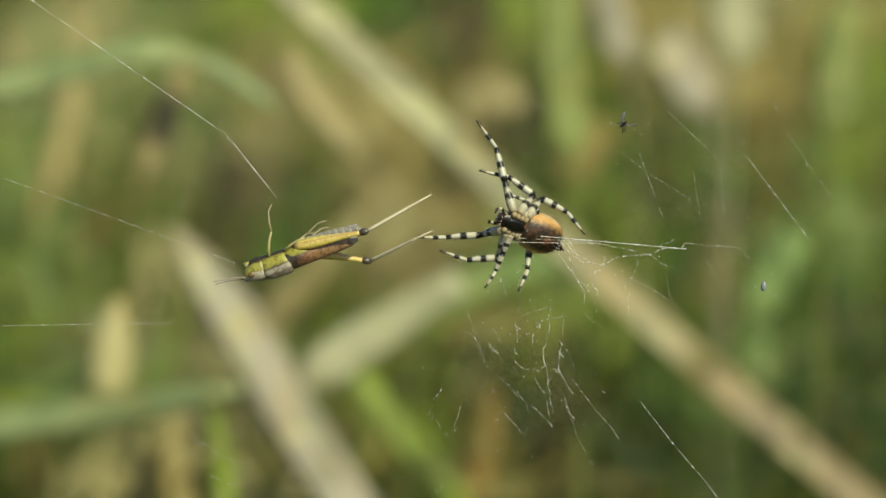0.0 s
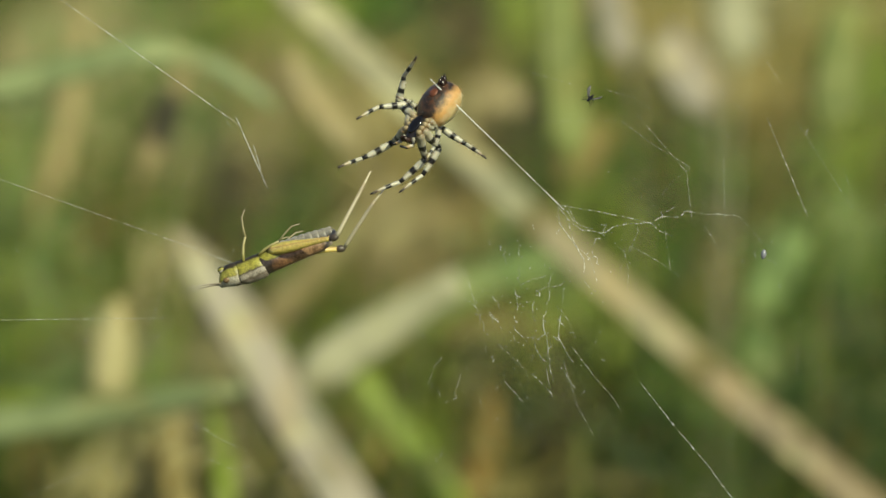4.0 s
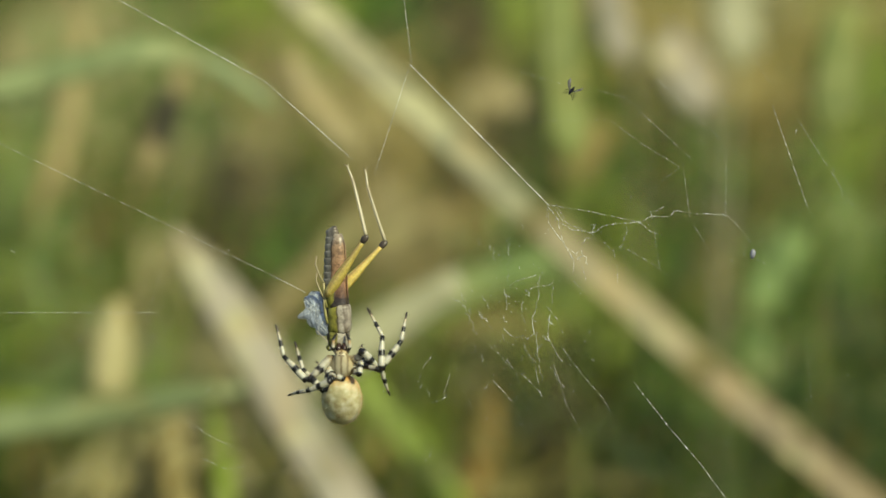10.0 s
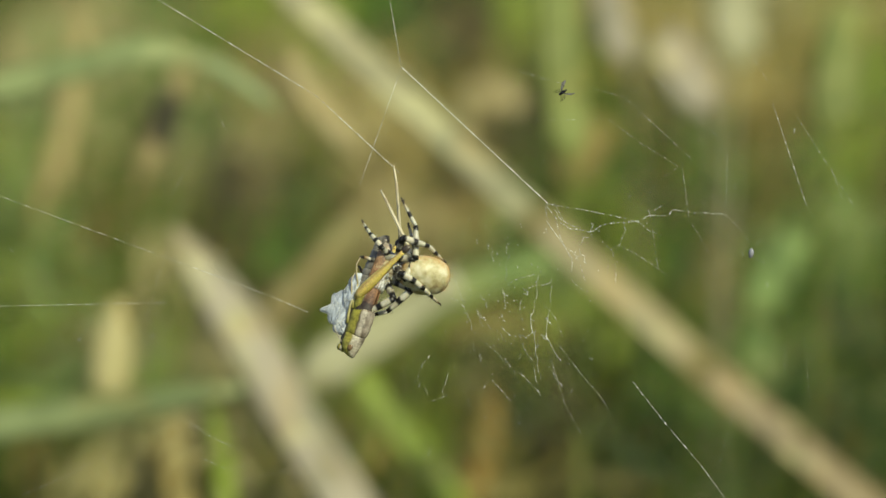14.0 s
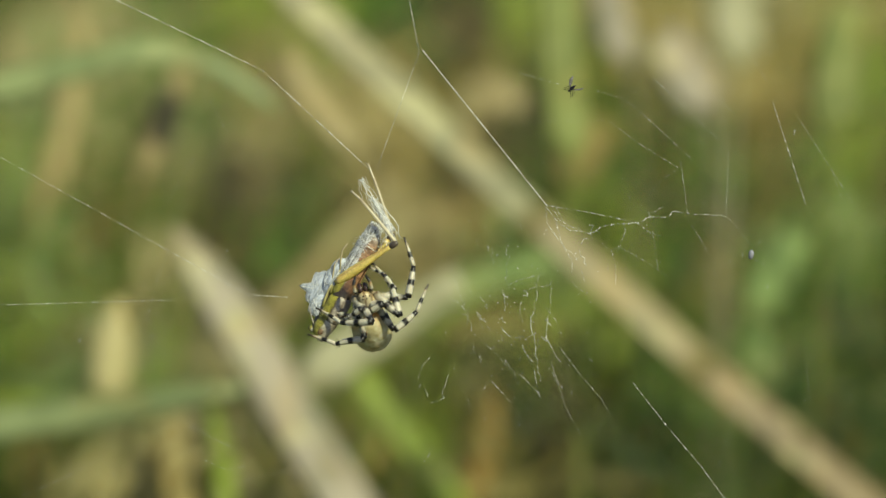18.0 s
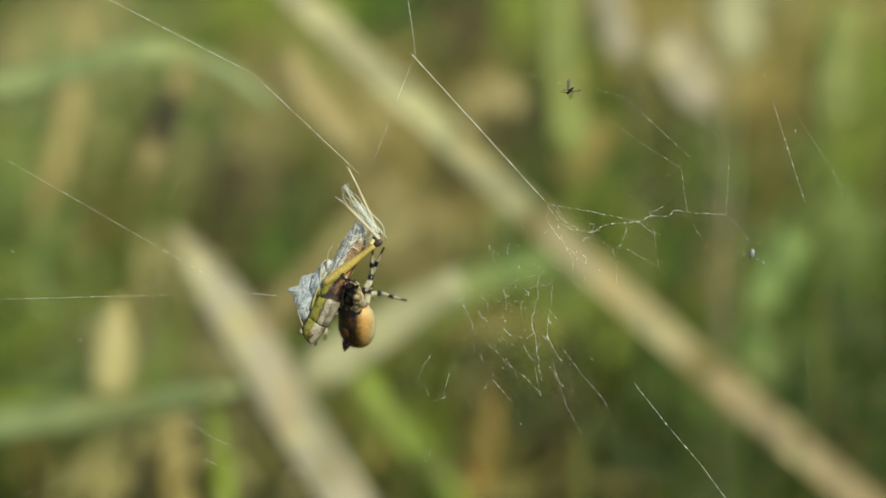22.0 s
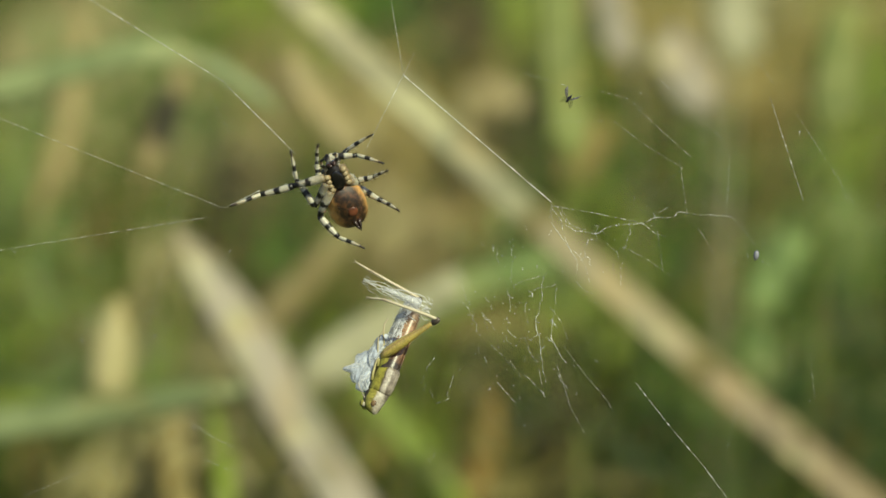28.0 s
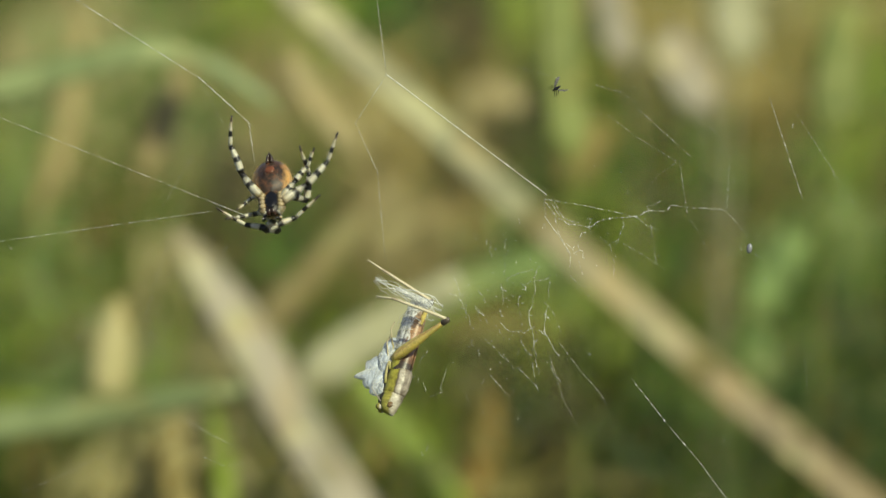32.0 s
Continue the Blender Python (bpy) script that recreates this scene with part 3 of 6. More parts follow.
# ---- spider ----
LEGS = [("L", 34, (60, 62, 60)), ("L", 25, (56, 57, 55)), ("L", 16, (38, 34, 36)), ("L", 8, (56, 52, 54)),
        ("R", 34, (60, 62, 60)), ("R", 25, (56, 57, 55)), ("R", 16, (38, 34, 36)), ("R", 8, (56, 52, 54))]


def segment(name, material, length, r0, r1, bulge, parent, rng, spines=10):
    bm = bmesh.new()
    n = 9
    pts = [steps(0, length * i / n, bulge * math.sin(math.pi * i / n)) for i in range(n + 1)]
    radii = [(r0 + (r1 - r0) * i / n) * (0.8 + 0.28 * math.sin(math.pi * min(1, 0.12 + i / n))) * STEP for i in range(n + 1)]
    sweep(bm, pts, radii, 10)
    for _ in range(spines):
        y = rng.uniform(0.1, 0.95)
        a = rng.uniform(0, 2 * math.pi)
        r = r0 + (r1 - r0) * y
        base = steps(math.cos(a) * r * 0.8, length * y, math.sin(a) * r * 0.8 + bulge * math.sin(math.pi * y))
        out = rng.uniform(2.5, 6.5)
        tip = base + steps(math.cos(a) * out, rng.uniform(2, 6), math.sin(a) * out)
        sweep(bm, [base, tip], [0.34 * STEP, 0.10 * STEP], 4)
    return part(name, bm, material, parent)


def make_spider():
    rng = random.Random(5)
    spider = tagged(new("spider"), "orb-weaver spider with black and white banded legs and orange abdomen", "spider")
    bm = bmesh.new()
    loft(bm, [(-2, 0, 4, 4), (2, 0, 12, 9), (9, 0.5, 19, 13), (19, 1, 22, 15), (30, 1, 20, 14.5), (39, 1, 14.5, 13), (47, 1, 11.5, 11.5), (52, 0, 9, 8), (54, -1, 4, 3)], 24, 0.8, 2)
    part("cephalothorax", bm, carapace_mat, spider, "dark underside and grey-cream back")
    bm = bmesh.new()
    egg(bm, 6, -84, 7, 36, 31, 22, 32, 0.72, 2, 7.0)
    for _ in range(520):
        q = Vector((rng.gauss(0, 1), rng.gauss(0, 1), rng.gauss(0.2, 1))).normalized()
        c = Vector((q.x * 36, -39 + q.y * 45, 8 + q.z * 31))
        sweep(bm, [c * 0.97 * STEP, (c + q * rng.uniform(3, 6.5) + Vector((0, -2.5, 0))) * STEP], [0.3 * STEP, 0.1 * STEP], 3)
    abdomen = part("abdomen", bm, abdomen_mat, spider, "cream and orange above, dark brown below")
    bm = bmesh.new()
    for x, y, r in ((-5, -66, 4.4), (5, -66, 4.4), (-4, -73, 3.6), (4, -73, 3.6), (0, -78, 2.8)):
        sweep(bm, [steps(x, y + 3, -12), steps(x * 0.8, y - 1, -20), steps(x * 0.5, y - 5, -26)], [r * STEP, r * 0.9 * STEP, r * 0.4 * STEP], 8)
    part("spinnerets", bm, chitin_mat, abdomen, "small dark cone-shaped spinnerets")
    bm = bmesh.new()
    egg(bm, -34, -52, -22.5, 9, 3.0, 8, 14, 0.8)
    part("belly_mark", bm, banded("belly_red", [(0.0, (0.10, 0.03, 0.015)), (0.5, (0.22, 0.07, 0.03)), (1.0, (0.12, 0.04, 0.02))], 0.35, 1, 0.6, 0.5, 5000), abdomen, "reddish brown belly patch")
    bm = bmesh.new()
    loft(bm, [(2, -12, 2, 1.5), (6, -12, 7, 3), (16, -12.5, 11.5, 4), (28, -12.5, 11, 4), (38, -12, 7, 3), (42, -12, 2, 1.5)], 18, 0.4, 1)
    part("sternum", bm, eye_mat, spider, "glossy black breastplate")
    for s in (-1, 1):
        bm = bmesh.new()
        sweep(bm, [steps(s * 4.5, 48, -2), steps(s * 5, 55, -8), steps(s * 4.5, 57, -16), steps(s * 2, 55, -21)], [4.5 * STEP, 5.2 * STEP, 4 * STEP, 1.2 * STEP], 10)
        part("chelicera", bm, chitin_mat, spider)
        bm = bmesh.new()
        sweep(bm, [steps(s * 10, 46, -6), steps(s * 15, 58, -2), steps(s * 14, 70, -10), steps(s * 9, 76, -20)], [3 * STEP, 3.2 * STEP, 3 * STEP, 2 * STEP], 8)
        part("palp", bm, palp_mat, spider)
        for x, y, z, r in ((2.6, 52, 7, 1.6), (3.4, 48, 10, 1.8), (8.5, 49, 6, 1.5)):
            bm = bmesh.new()
            ball(bm, (s * x, y, z), r, 8, 6)
            part("eye", bm, eye_mat, spider)
    legs = []
    for side, y, (l1, l2, l3) in LEGS:
        s = -1 if side == "L" else 1
        bm = bmesh.new()
        sweep(bm, [steps(s * 11, y - 1, -8), steps(s * 16, y, -9), steps(s * 21, y + (y - 20) * 0.12, -7)], [4.4 * STEP, 5.4 * STEP, 4.8 * STEP], 10)
        coxa = part("leg", bm, coxa_mat, spider)
        thick = 1.15 if l1 > 50 else 0.95
        fem = segment("femur", femur_mat, l1, 7.2 * thick, 5.2 * thick, 2.0, coxa, rng, 26)
        tib = segment("tibia", tibia_mat, l2, 5.6 * thick, 4.3 * thick, 1.2, coxa, rng, 34)
        tar = segment("tarsus", tarsus_mat, l3, 3.5 * thick, 1.7 * thick, -1.0, coxa, rng, 26)
        legs.append((Vector((s * 19, y + (y - 20) * 0.12, -7)), (fem, tib, tar), (l1, l2, l3)))
    return spider, legs


SPIDER, SPIDER_LEGS = make_spider()


# ---- grasshopper ----
hopper_eye_mat = banded("hopper_eye", [(0.0, (0.16, 0.09, 0.04)), (0.5, (0.26, 0.16, 0.07)), (1.0, (0.12, 0.07, 0.04))], 0.25, 2, 0.3, 0.4)
FEMUR, SHIN = 132, 106


def make_hopper():
    rng = random.Random(8)
    hopper = tagged(new("grasshopper"), "yellow-green grasshopper with grey abdomen, caught in silk", "grasshopper")
    bm = bmesh.new()
    loft(bm, [(70, 1, 15, 21), (80, 0, 16.5, 22), (90, -1, 16, 21), (99, -1, 14, 18), (106, 2, 11, 13), (112, 7, 6, 7), (115, 9, 2, 2.5)], 26, 2.2, 4)
    head = part("head", bm, hopper_head_mat, hopper, "yellow-green face with greyish crown")
    for s in (-1, 1):
        bm = bmesh.new()
        ball(bm, (s * 11.8, 98, 7), 5.2, 12, 9, (0.6, 1.2, 1))
        part("eye", bm, hopper_eye_mat, head)
        bm = bmesh.new()
        ball(bm, (s * 6, 101, -15), 6, 10, 7, (1, 1.1, 1.1))
        part("mouthpart", bm, hopper_head_mat, head)
    bm = bmesh.new()
    loft(bm, [(26, 6, 15, 19), (32, 4, 18.5, 23), (46, 3, 18, 23), (52, 3, 17, 22.2), (58, 3, 18, 23), (72, 2, 17.5, 22.5), (76, 2, 15, 20)], 26, 2.4, 6)
    part("pronotum", bm, pronotum_mat, hopper, "olive saddle with pale stripe along the back, sun highlight in its colour")
    bm = bmesh.new()
    loft(bm, [(-14, -2, 15, 18), (0, -2, 17, 20), (16, -1, 17.5, 20.5), (34, 0, 16, 19)], 20, 1.5, 9)
    part("thorax", bm, pronotum_mat, hopper)
    y, k = -8.0, 0
    while k < 8:
        r = 1 - 0.03 * k - 0.004 * k * k
        bm = bmesh.new()
        loft(bm, [(y + 1, -5, 14 * r, 18.5 * r), (y - 3, -5, 15 * r, 20 * r), (y - 9, -5, 15.4 * r, 20.4 * r), (y - 12.6, -5, 15 * r, 19.8 * r), (y - 14, -5, 13 * r, 17.5 * r)], 20, 0.7, k)
        part("abdomen_segment", bm, hopper_abdomen_mat, hopper)
        y -= 12.2
        k += 1
    bm = bmesh.new()
    loft(bm, [(y + 3, -4, 8.5, 11), (y - 4, -3, 6.5, 8), (y - 8, 0, 3, 4)], 14, 0.5, 3)
    part("tail_plate", bm, hopper_abdomen_mat, hopper)
    for s in (-1, 1):
        bm = bmesh.new()
        n, across = 14, 7
        for i in range(n + 1):
            f = i / n
            yy = 34 - 134 * f
            wide = 14 * (1 - 0.4 * f) * (1 if f < 0.85 else 1 - (f - 0.85) * 4.5)
            for j in range(across + 1):
                a = radians(6 + 104 * j / across)
                p = Vector((s * math.sin(a) * (wide + 3.5), yy, 1 + 3 * f + math.cos(a) * (wide + 7) + (0.5 if (j % 2) else -0.3)))
                bm.verts.new(p * STEP)
        bm.verts.ensure_lookup_table()
        for i in range(n):
            for j in range(across):
                q = i * (across + 1) + j
                bm.faces.new([bm.verts[v] for v in (q, q + 1, q + across + 2, q + across + 1)])
        bmesh.ops.recalc_face_normals(bm, faces=bm.faces)
        bmesh.ops.solidify(bm, geom=bm.faces[:], thickness=0.8 * STEP)
        part("wing", bm, wing_mat, hopper, "folded brown wing with reddish veins")
    legs = []
    for s in (1, -1):
        bm = bmesh.new()
        rows = [(0, 4, 5), (10, 5.5, 9), (28, 6.2, 11), (48, 6, 10), (70, 5, 7.6), (92, 4, 5.6), (112, 3, 4.4), (122, 3.2, 4.8)]
        loft(bm, [(yy, 0, w, h) for yy, w, h in rows], 16, 0.5, 5)
        fem = part("hind_femur", bm, hind_femur_mat, hopper, "swollen yellow hind thigh")
        bm = bmesh.new()
        egg(bm, 116, 136, 0, 5.2, 6.6, 8, 12)
        part("knee", bm, knee_mat, fem, "dark brown knee")
        bm = bmesh.new()
        pts = [steps(0, SHIN * i / 8, 1.5 * math.sin(math.pi * i / 8)) for i in range(9)]
        sweep(bm, pts, [(3.3 - 0.12 * i) * STEP for i in range(9)], 8)
        for i in range(11):
            for sx in (-1, 1):
                base = steps(sx * 1.2, 30 + i * 7, 2.2)
                sweep(bm, [base, base + steps(sx * 2.2, 3, 4.2)], [0.55 * STEP, 0.15 * STEP], 4)
        shin = part("hind_shin", bm, hind_tibia_mat, hopper, "pale spiny hind shin")
        bm = bmesh.new()
        sweep(bm, [steps(0, SHIN - 2, 0), steps(0, SHIN + 7, -5), steps(0, SHIN + 17, -11), steps(0, SHIN + 26, -14)], [2.2 * STEP, 2.1 * STEP, 1.7 * STEP, 1.3 * STEP], 6)
        sweep(bm, [steps(0, SHIN + 25, -14), steps(4, SHIN + 30, -19)], [0.9 * STEP, 0.3 * STEP], 5)
        sweep(bm, [steps(0, SHIN + 25, -14), steps(-4, SHIN + 30, -19)], [0.9 * STEP, 0.3 * STEP], 5)
        part("foot", bm, hind_tibia_mat, shin)
        legs.append((Vector((s * 15, 10, -13)), fem, shin))
    antennae = []
    for s in (-1, 1):
        bm = bmesh.new()
        pts = [steps(s * 0.08 * i * i, i * 6.5, 0.10 * i * i) for i in range(10)]
        sweep(bm, pts, [(1.7 - 0.1 * i) * STEP for i in range(10)], 6)
        antennae.append((s, part("antenna", bm, antenna_mat, hopper, "thin pale feeler")))
    small = []
    for s, yy in ((1, 58), (-1, 58), (1, 30), (-1, 30)):
        bm = bmesh.new()
        sweep(bm, [steps(0, 0, 0), steps(2 * s, 14, -3), steps(4 * s, 30, -4), steps(4 * s, 44, -2)], [2.6 * STEP, 2.8 * STEP, 2.4 * STEP, 1.9 * STEP], 8)
        sweep(bm, [steps(4 * s, 43, -2), steps(3 * s, 60, -8), steps(2 * s, 78, -12), steps(3 * s, 92, -8)], [1.8 * STEP, 1.6 * STEP, 1.3 * STEP, 0.7 * STEP], 8)
        small.append((s, yy, part("small_leg", bm, small_leg_mat, hopper)))
    return hopper, legs, antennae, small


HOPPER, HOPPER_LEGS, ANTENNAE, SMALL_LEGS = make_hopper()


# ---- silk laid round the prey ----
def silk_sheet(seed, long, high, tips, label, thick=0.42):
    """A film stretched over folded legs, long along y and high along z, drawn out to a few tips, with fibres along the pull; sizes in steps."""
    rng = random.Random(seed)
    ways = [(Vector(c).normalized(), Vector(c).length - high) for c in tips]
    flat = 0.5 * (long + high) * thick

    def skin(q):
        r = (abs(q.x / flat) ** 2.6 + abs(q.y / long) ** 2.6 + abs(q.z / high) ** 2.6) ** (-1 / 2.6)
        r *= 0.95 + 0.10 * noise.noise(q * 1.8 + Vector((seed, 3, 1))) + 0.05 * noise.noise(q * 6 + Vector((2, seed, 0)))
        for way, more in ways:
            c = max(0.0, q.dot(way))
            r += more * (0.4 * c ** 9 + 0.6 * c ** 60)
        return q * r * STEP

    bm = bmesh.new()
    bmesh.ops.create_icosphere(bm, subdivisions=5, radius=1)
    for v in bm.verts:
        v.co = skin(v.co.normalized())
    ob = tagged(part("silk_sheet", bm, sheet_mat), label, "silk", "silk wrapping on the grasshopper")
    bm = bmesh.new()
    for _ in range(90):
        a = rng.choice(ways)[0] if ways and rng.random() < 0.5 else Vector((rng.gauss(0, 1), rng.gauss(0, 1), rng.gauss(0, 1))).normalized()
        b = Vector((rng.gauss(0, 1), rng.gauss(0, 1), rng.gauss(0, 1))).normalized()
        if a.dot(b) < -0.6:
            continue
        sweep(bm, [skin(a.lerp(b, i / 9).normalized()) * 1.015 for i in range(10)], [rng.uniform(0.15, 0.4) * STEP] * 10, 4)
    tagged(part("fibre_mat", bm, silk_mat, ob, "fine white silk fibres"), kind="stuff")
    return ob


def silk_film(seed, length, r0, r1, label):
    """A thin torn sleeve of silk lying close on the prey."""
    rng = random.Random(seed)
    bm = bmesh.new()
    loft(bm, [(length * (f - 0.5), 0, (r0 + (r1 - r0) * f) * 0.84, r0 + (r1 - r0) * f) for f in [i / 12 for i in range(13)]], 28, 2.2, seed)
    ob = tagged(part("silk_sheet", bm, film_mat), label, "silk", "silk wrapping on the grasshopper")
    bm = bmesh.new()
    for _ in range(13):
        a0, span, f, tilt = rng.uniform(0, 6.28), rng.uniform(0.8, 3.5), rng.random(), rng.uniform(-0.4, 0.4)
        line = []
        for i in range(11):
            a, g = a0 + span * i / 10, min(1, max(0, f + tilt * (i / 10 - 0.5) + rng.uniform(-0.01, 0.01)))
            r = (r0 + (r1 - r0) * g) * 1.05
            line.append(steps(math.cos(a) * r * 0.84, length * (g - 0.5), math.sin(a) * r))
        sweep(bm, line, [rng.uniform(0.2, 0.45) * STEP] * 11, 4)
    tagged(part("fibre_mat", bm, silk_mat, ob, "fine white silk fibres"), kind="stuff")
    return ob


def silk_strands(name, seed, count, make, label):
    rng = random.Random(seed)
    bm = bmesh.new()
    for _ in range(count):
        pts = [v if v.length < 40 else v * (40 / v.length) for v in make(rng)]
        r = rng.choice((0.25, 0.35, 0.45, 0.8)) * rng.uniform(0.8, 1.2) * STEP
        sweep(bm, [p * STEP for p in pts], [r] * len(pts), 4)
    return tagged(part(name, bm, silk_mat), label, "silk", "silk wrapping on the grasshopper", "stuff")


def hoop(rng):
    """A loop laid over the prey's belly."""
    y, tilt, r = rng.uniform(-28, 28), rng.uniform(-0.5, 0.5), rng.uniform(18, 24)
    a0, n = rng.uniform(0, 6.28), 16
    span = rng.uniform(2.2, 5.5)
    return [Vector((math.cos(a0 + span * i / n) * r * 0.85, y + tilt * r * math.sin(a0 + span * i / n) + rng.uniform(-1, 1), math.sin(a0 + span * i / n) * r)) for i in range(n + 1)]


def stray(rng):
    """A strand of the net between the bound hind shins: feet at +y, knees and tail at -y."""
    a = Vector((rng.gauss(0, 4), 38, rng.gauss(0, 3)))
    b = Vector((rng.gauss(0, 7), -37, rng.gauss(0, 4)))
    if rng.random() < 0.3:
        f = rng.uniform(0.3, 1)
        a, b = Vector((-13 * f, 34 - 60 * f + rng.gauss(0, 6), rng.gauss(0, 3))), Vector((13 * f, 34 - 60 * f + rng.gauss(0, 14), rng.gauss(0, 3)))
    sag = Vector((rng.gauss(0, 6), 0, rng.gauss(0, 4)))
    return [a.lerp(b, i / 8) + sag * math.sin(math.pi * i / 8) + Vector((rng.gauss(0, 1.5), rng.gauss(0, 1.5), rng.gauss(0, 1.5))) for i in range(9)]


def frill(rng):
    """A curl of loose silk."""
    c = Vector((rng.uniform(-8, 8), rng.gauss(0, 10), rng.gauss(0, 8)))
    r, a0, span = rng.uniform(3, 9), rng.uniform(0, 6.28), rng.uniform(1, 4)
    return [c + Vector((rng.gauss(0, 1), r * math.cos(a0 + span * i / 7) * 1.6, r * math.sin(a0 + span * i / 7))) for i in range(8)]


SILK_A, SILK_B = "bluish-white silk sheet wrapped round folded grasshopper legs", "thin white silk film along the grasshopper belly"
SHEETS = [
    (silk_sheet(1, 34, 22, ((0, -18, -24),), SILK_A, 0.34), 7.4, (0, 34, -44), (-4, 6, 0), (0, 0, 0)),
    (silk_sheet(2, 24, 20, ((0, 8, -41),), SILK_A, 0.40), 7.9, (-2, 34, -42), (6, -8, 0), (90, 0, 0)),
    (silk_sheet(4, 22, 17, ((0, 20, 26),), SILK_A, 0.5), 8.6, (2, 58, -29), (-6, 8, 0), (90, 0, 0)),
    (silk_sheet(3, 36, 17, ((0, 6, -25),), SILK_B, 0.5), 10.3, (4, 0, -26), (0, 10, 0), (0, 0, 0)),
    (silk_film(5, 66, 17, 22, "torn white silk film on the grasshopper abdomen"), 13.5, (0, -44, -4), (0, 0, 0), (0, 0, 0)),
    (silk_film(6, 50, 14, 19, "torn white silk film on the grasshopper tail"), 13.7, (0, -92, -4), (0, 0, 0), (0, 0, 0)),
]
WRAPS = [
    (silk_strands("silk_strands", 11, 7, hoop, "white silk strands looped round the grasshopper abdomen"), 13.7, (0, -62, -5), (0, 0, 0), (0, 0, 0)),
    (silk_strands("silk_strands", 13, 16, frill, "crumpled white silk curls at the grasshopper tail"), 14.1, (6, -98, 26), (0, 0, 0), (0, 0, 0)),
]
NETS = [
    (silk_strands("silk_net", 12, 11, stray, "white silk net drawn between the bound hind shins"), 13.9, 0.72),
    (silk_strands("silk_net", 14, 11, stray, "white silk net drawn between the bound hind knees"), 14.1, 0.28),
    (silk_film(7, 70, 12, 3, "thin white silk film drawn between the bound hind shins"), 13.9, 0.42),
]


# ---- web threads ----
def thread(length, radius, seed, label="fine white silk thread strung between grass stalks", beads=0.06, faint=False):
    """A straight strand along +y from its origin, set with tiny drops."""
    rng = random.Random(seed)
    bm = bmesh.new()
    n = max(8, int(length / 14))
    pts = [steps(rng.uniform(-0.15, 0.15), length * i / n, rng.uniform(-0.15, 0.15)) for i in range(n + 1)]
    sweep(bm, pts, [radius * rng.uniform(0.30, 0.60) * STEP for _ in pts], 5)
    for _ in range(int(length * beads * 3)):
        r = radius * rng.uniform(0.6, 1.5)
        y = rng.uniform(0, length)
        c = steps(0, y, 0)
        sweep(bm, [c - steps(0, r * 1.5, 0), c, c + steps(0, r * 1.5, 0)], [0.2 * r * STEP, r * STEP, 0.2 * r * STEP], 5)
    return tagged(part("silk_thread", bm, silk_mat if radius == 1.0 else faint_mat if faint else thread_mat), label, "silk thread", "threads of the web")


def torn(points, radius, seed, label="torn silk thread of the damaged web", crumple=0.9, beads=0.05):
    """A slack strand through points of the web's plane; its origin lies at the first of them."""
    rng = random.Random(seed)
    pts = [Vector((x - points[0][0], points[0][1] - y, rng.uniform(-4, 4))) for x, y in points]
    n = max(6, int(sum((b - a).length for a, b in zip(pts, pts[1:])) / 9))
    line = []
    for i in range(n + 1):
        f = min(i / n * (len(pts) - 1), len(pts) - 1 - 1e-6)
        line.append(pts[int(f)].lerp(pts[int(f) + 1], f - int(f)))
    radius *= 0.54
    line = [p + Vector((rng.gauss(0, crumple), rng.gauss(0, crumple), rng.gauss(0, crumple))) * 0.6 for p in line]
    bm = bmesh.new()
    sweep(bm, [p * STEP for p in line], [radius * rng.uniform(0.6, 1.3) * STEP for _ in line], 4)
    for p in line:
        if rng.random() < beads * 9:
            r = radius * rng.uniform(1.2, 2.9)
            sweep(bm, [(p - Vector((0, r * 1.4, 0))) * STEP, p * STEP, (p + Vector((0, r * 1.4, 0))) * STEP], [0.2 * r * STEP, r * STEP, 0.2 * r * STEP], 5)
    return tagged(part("web_strand", bm, scrap_mat), label, "silk thread", "torn strands of the web"), points[0]


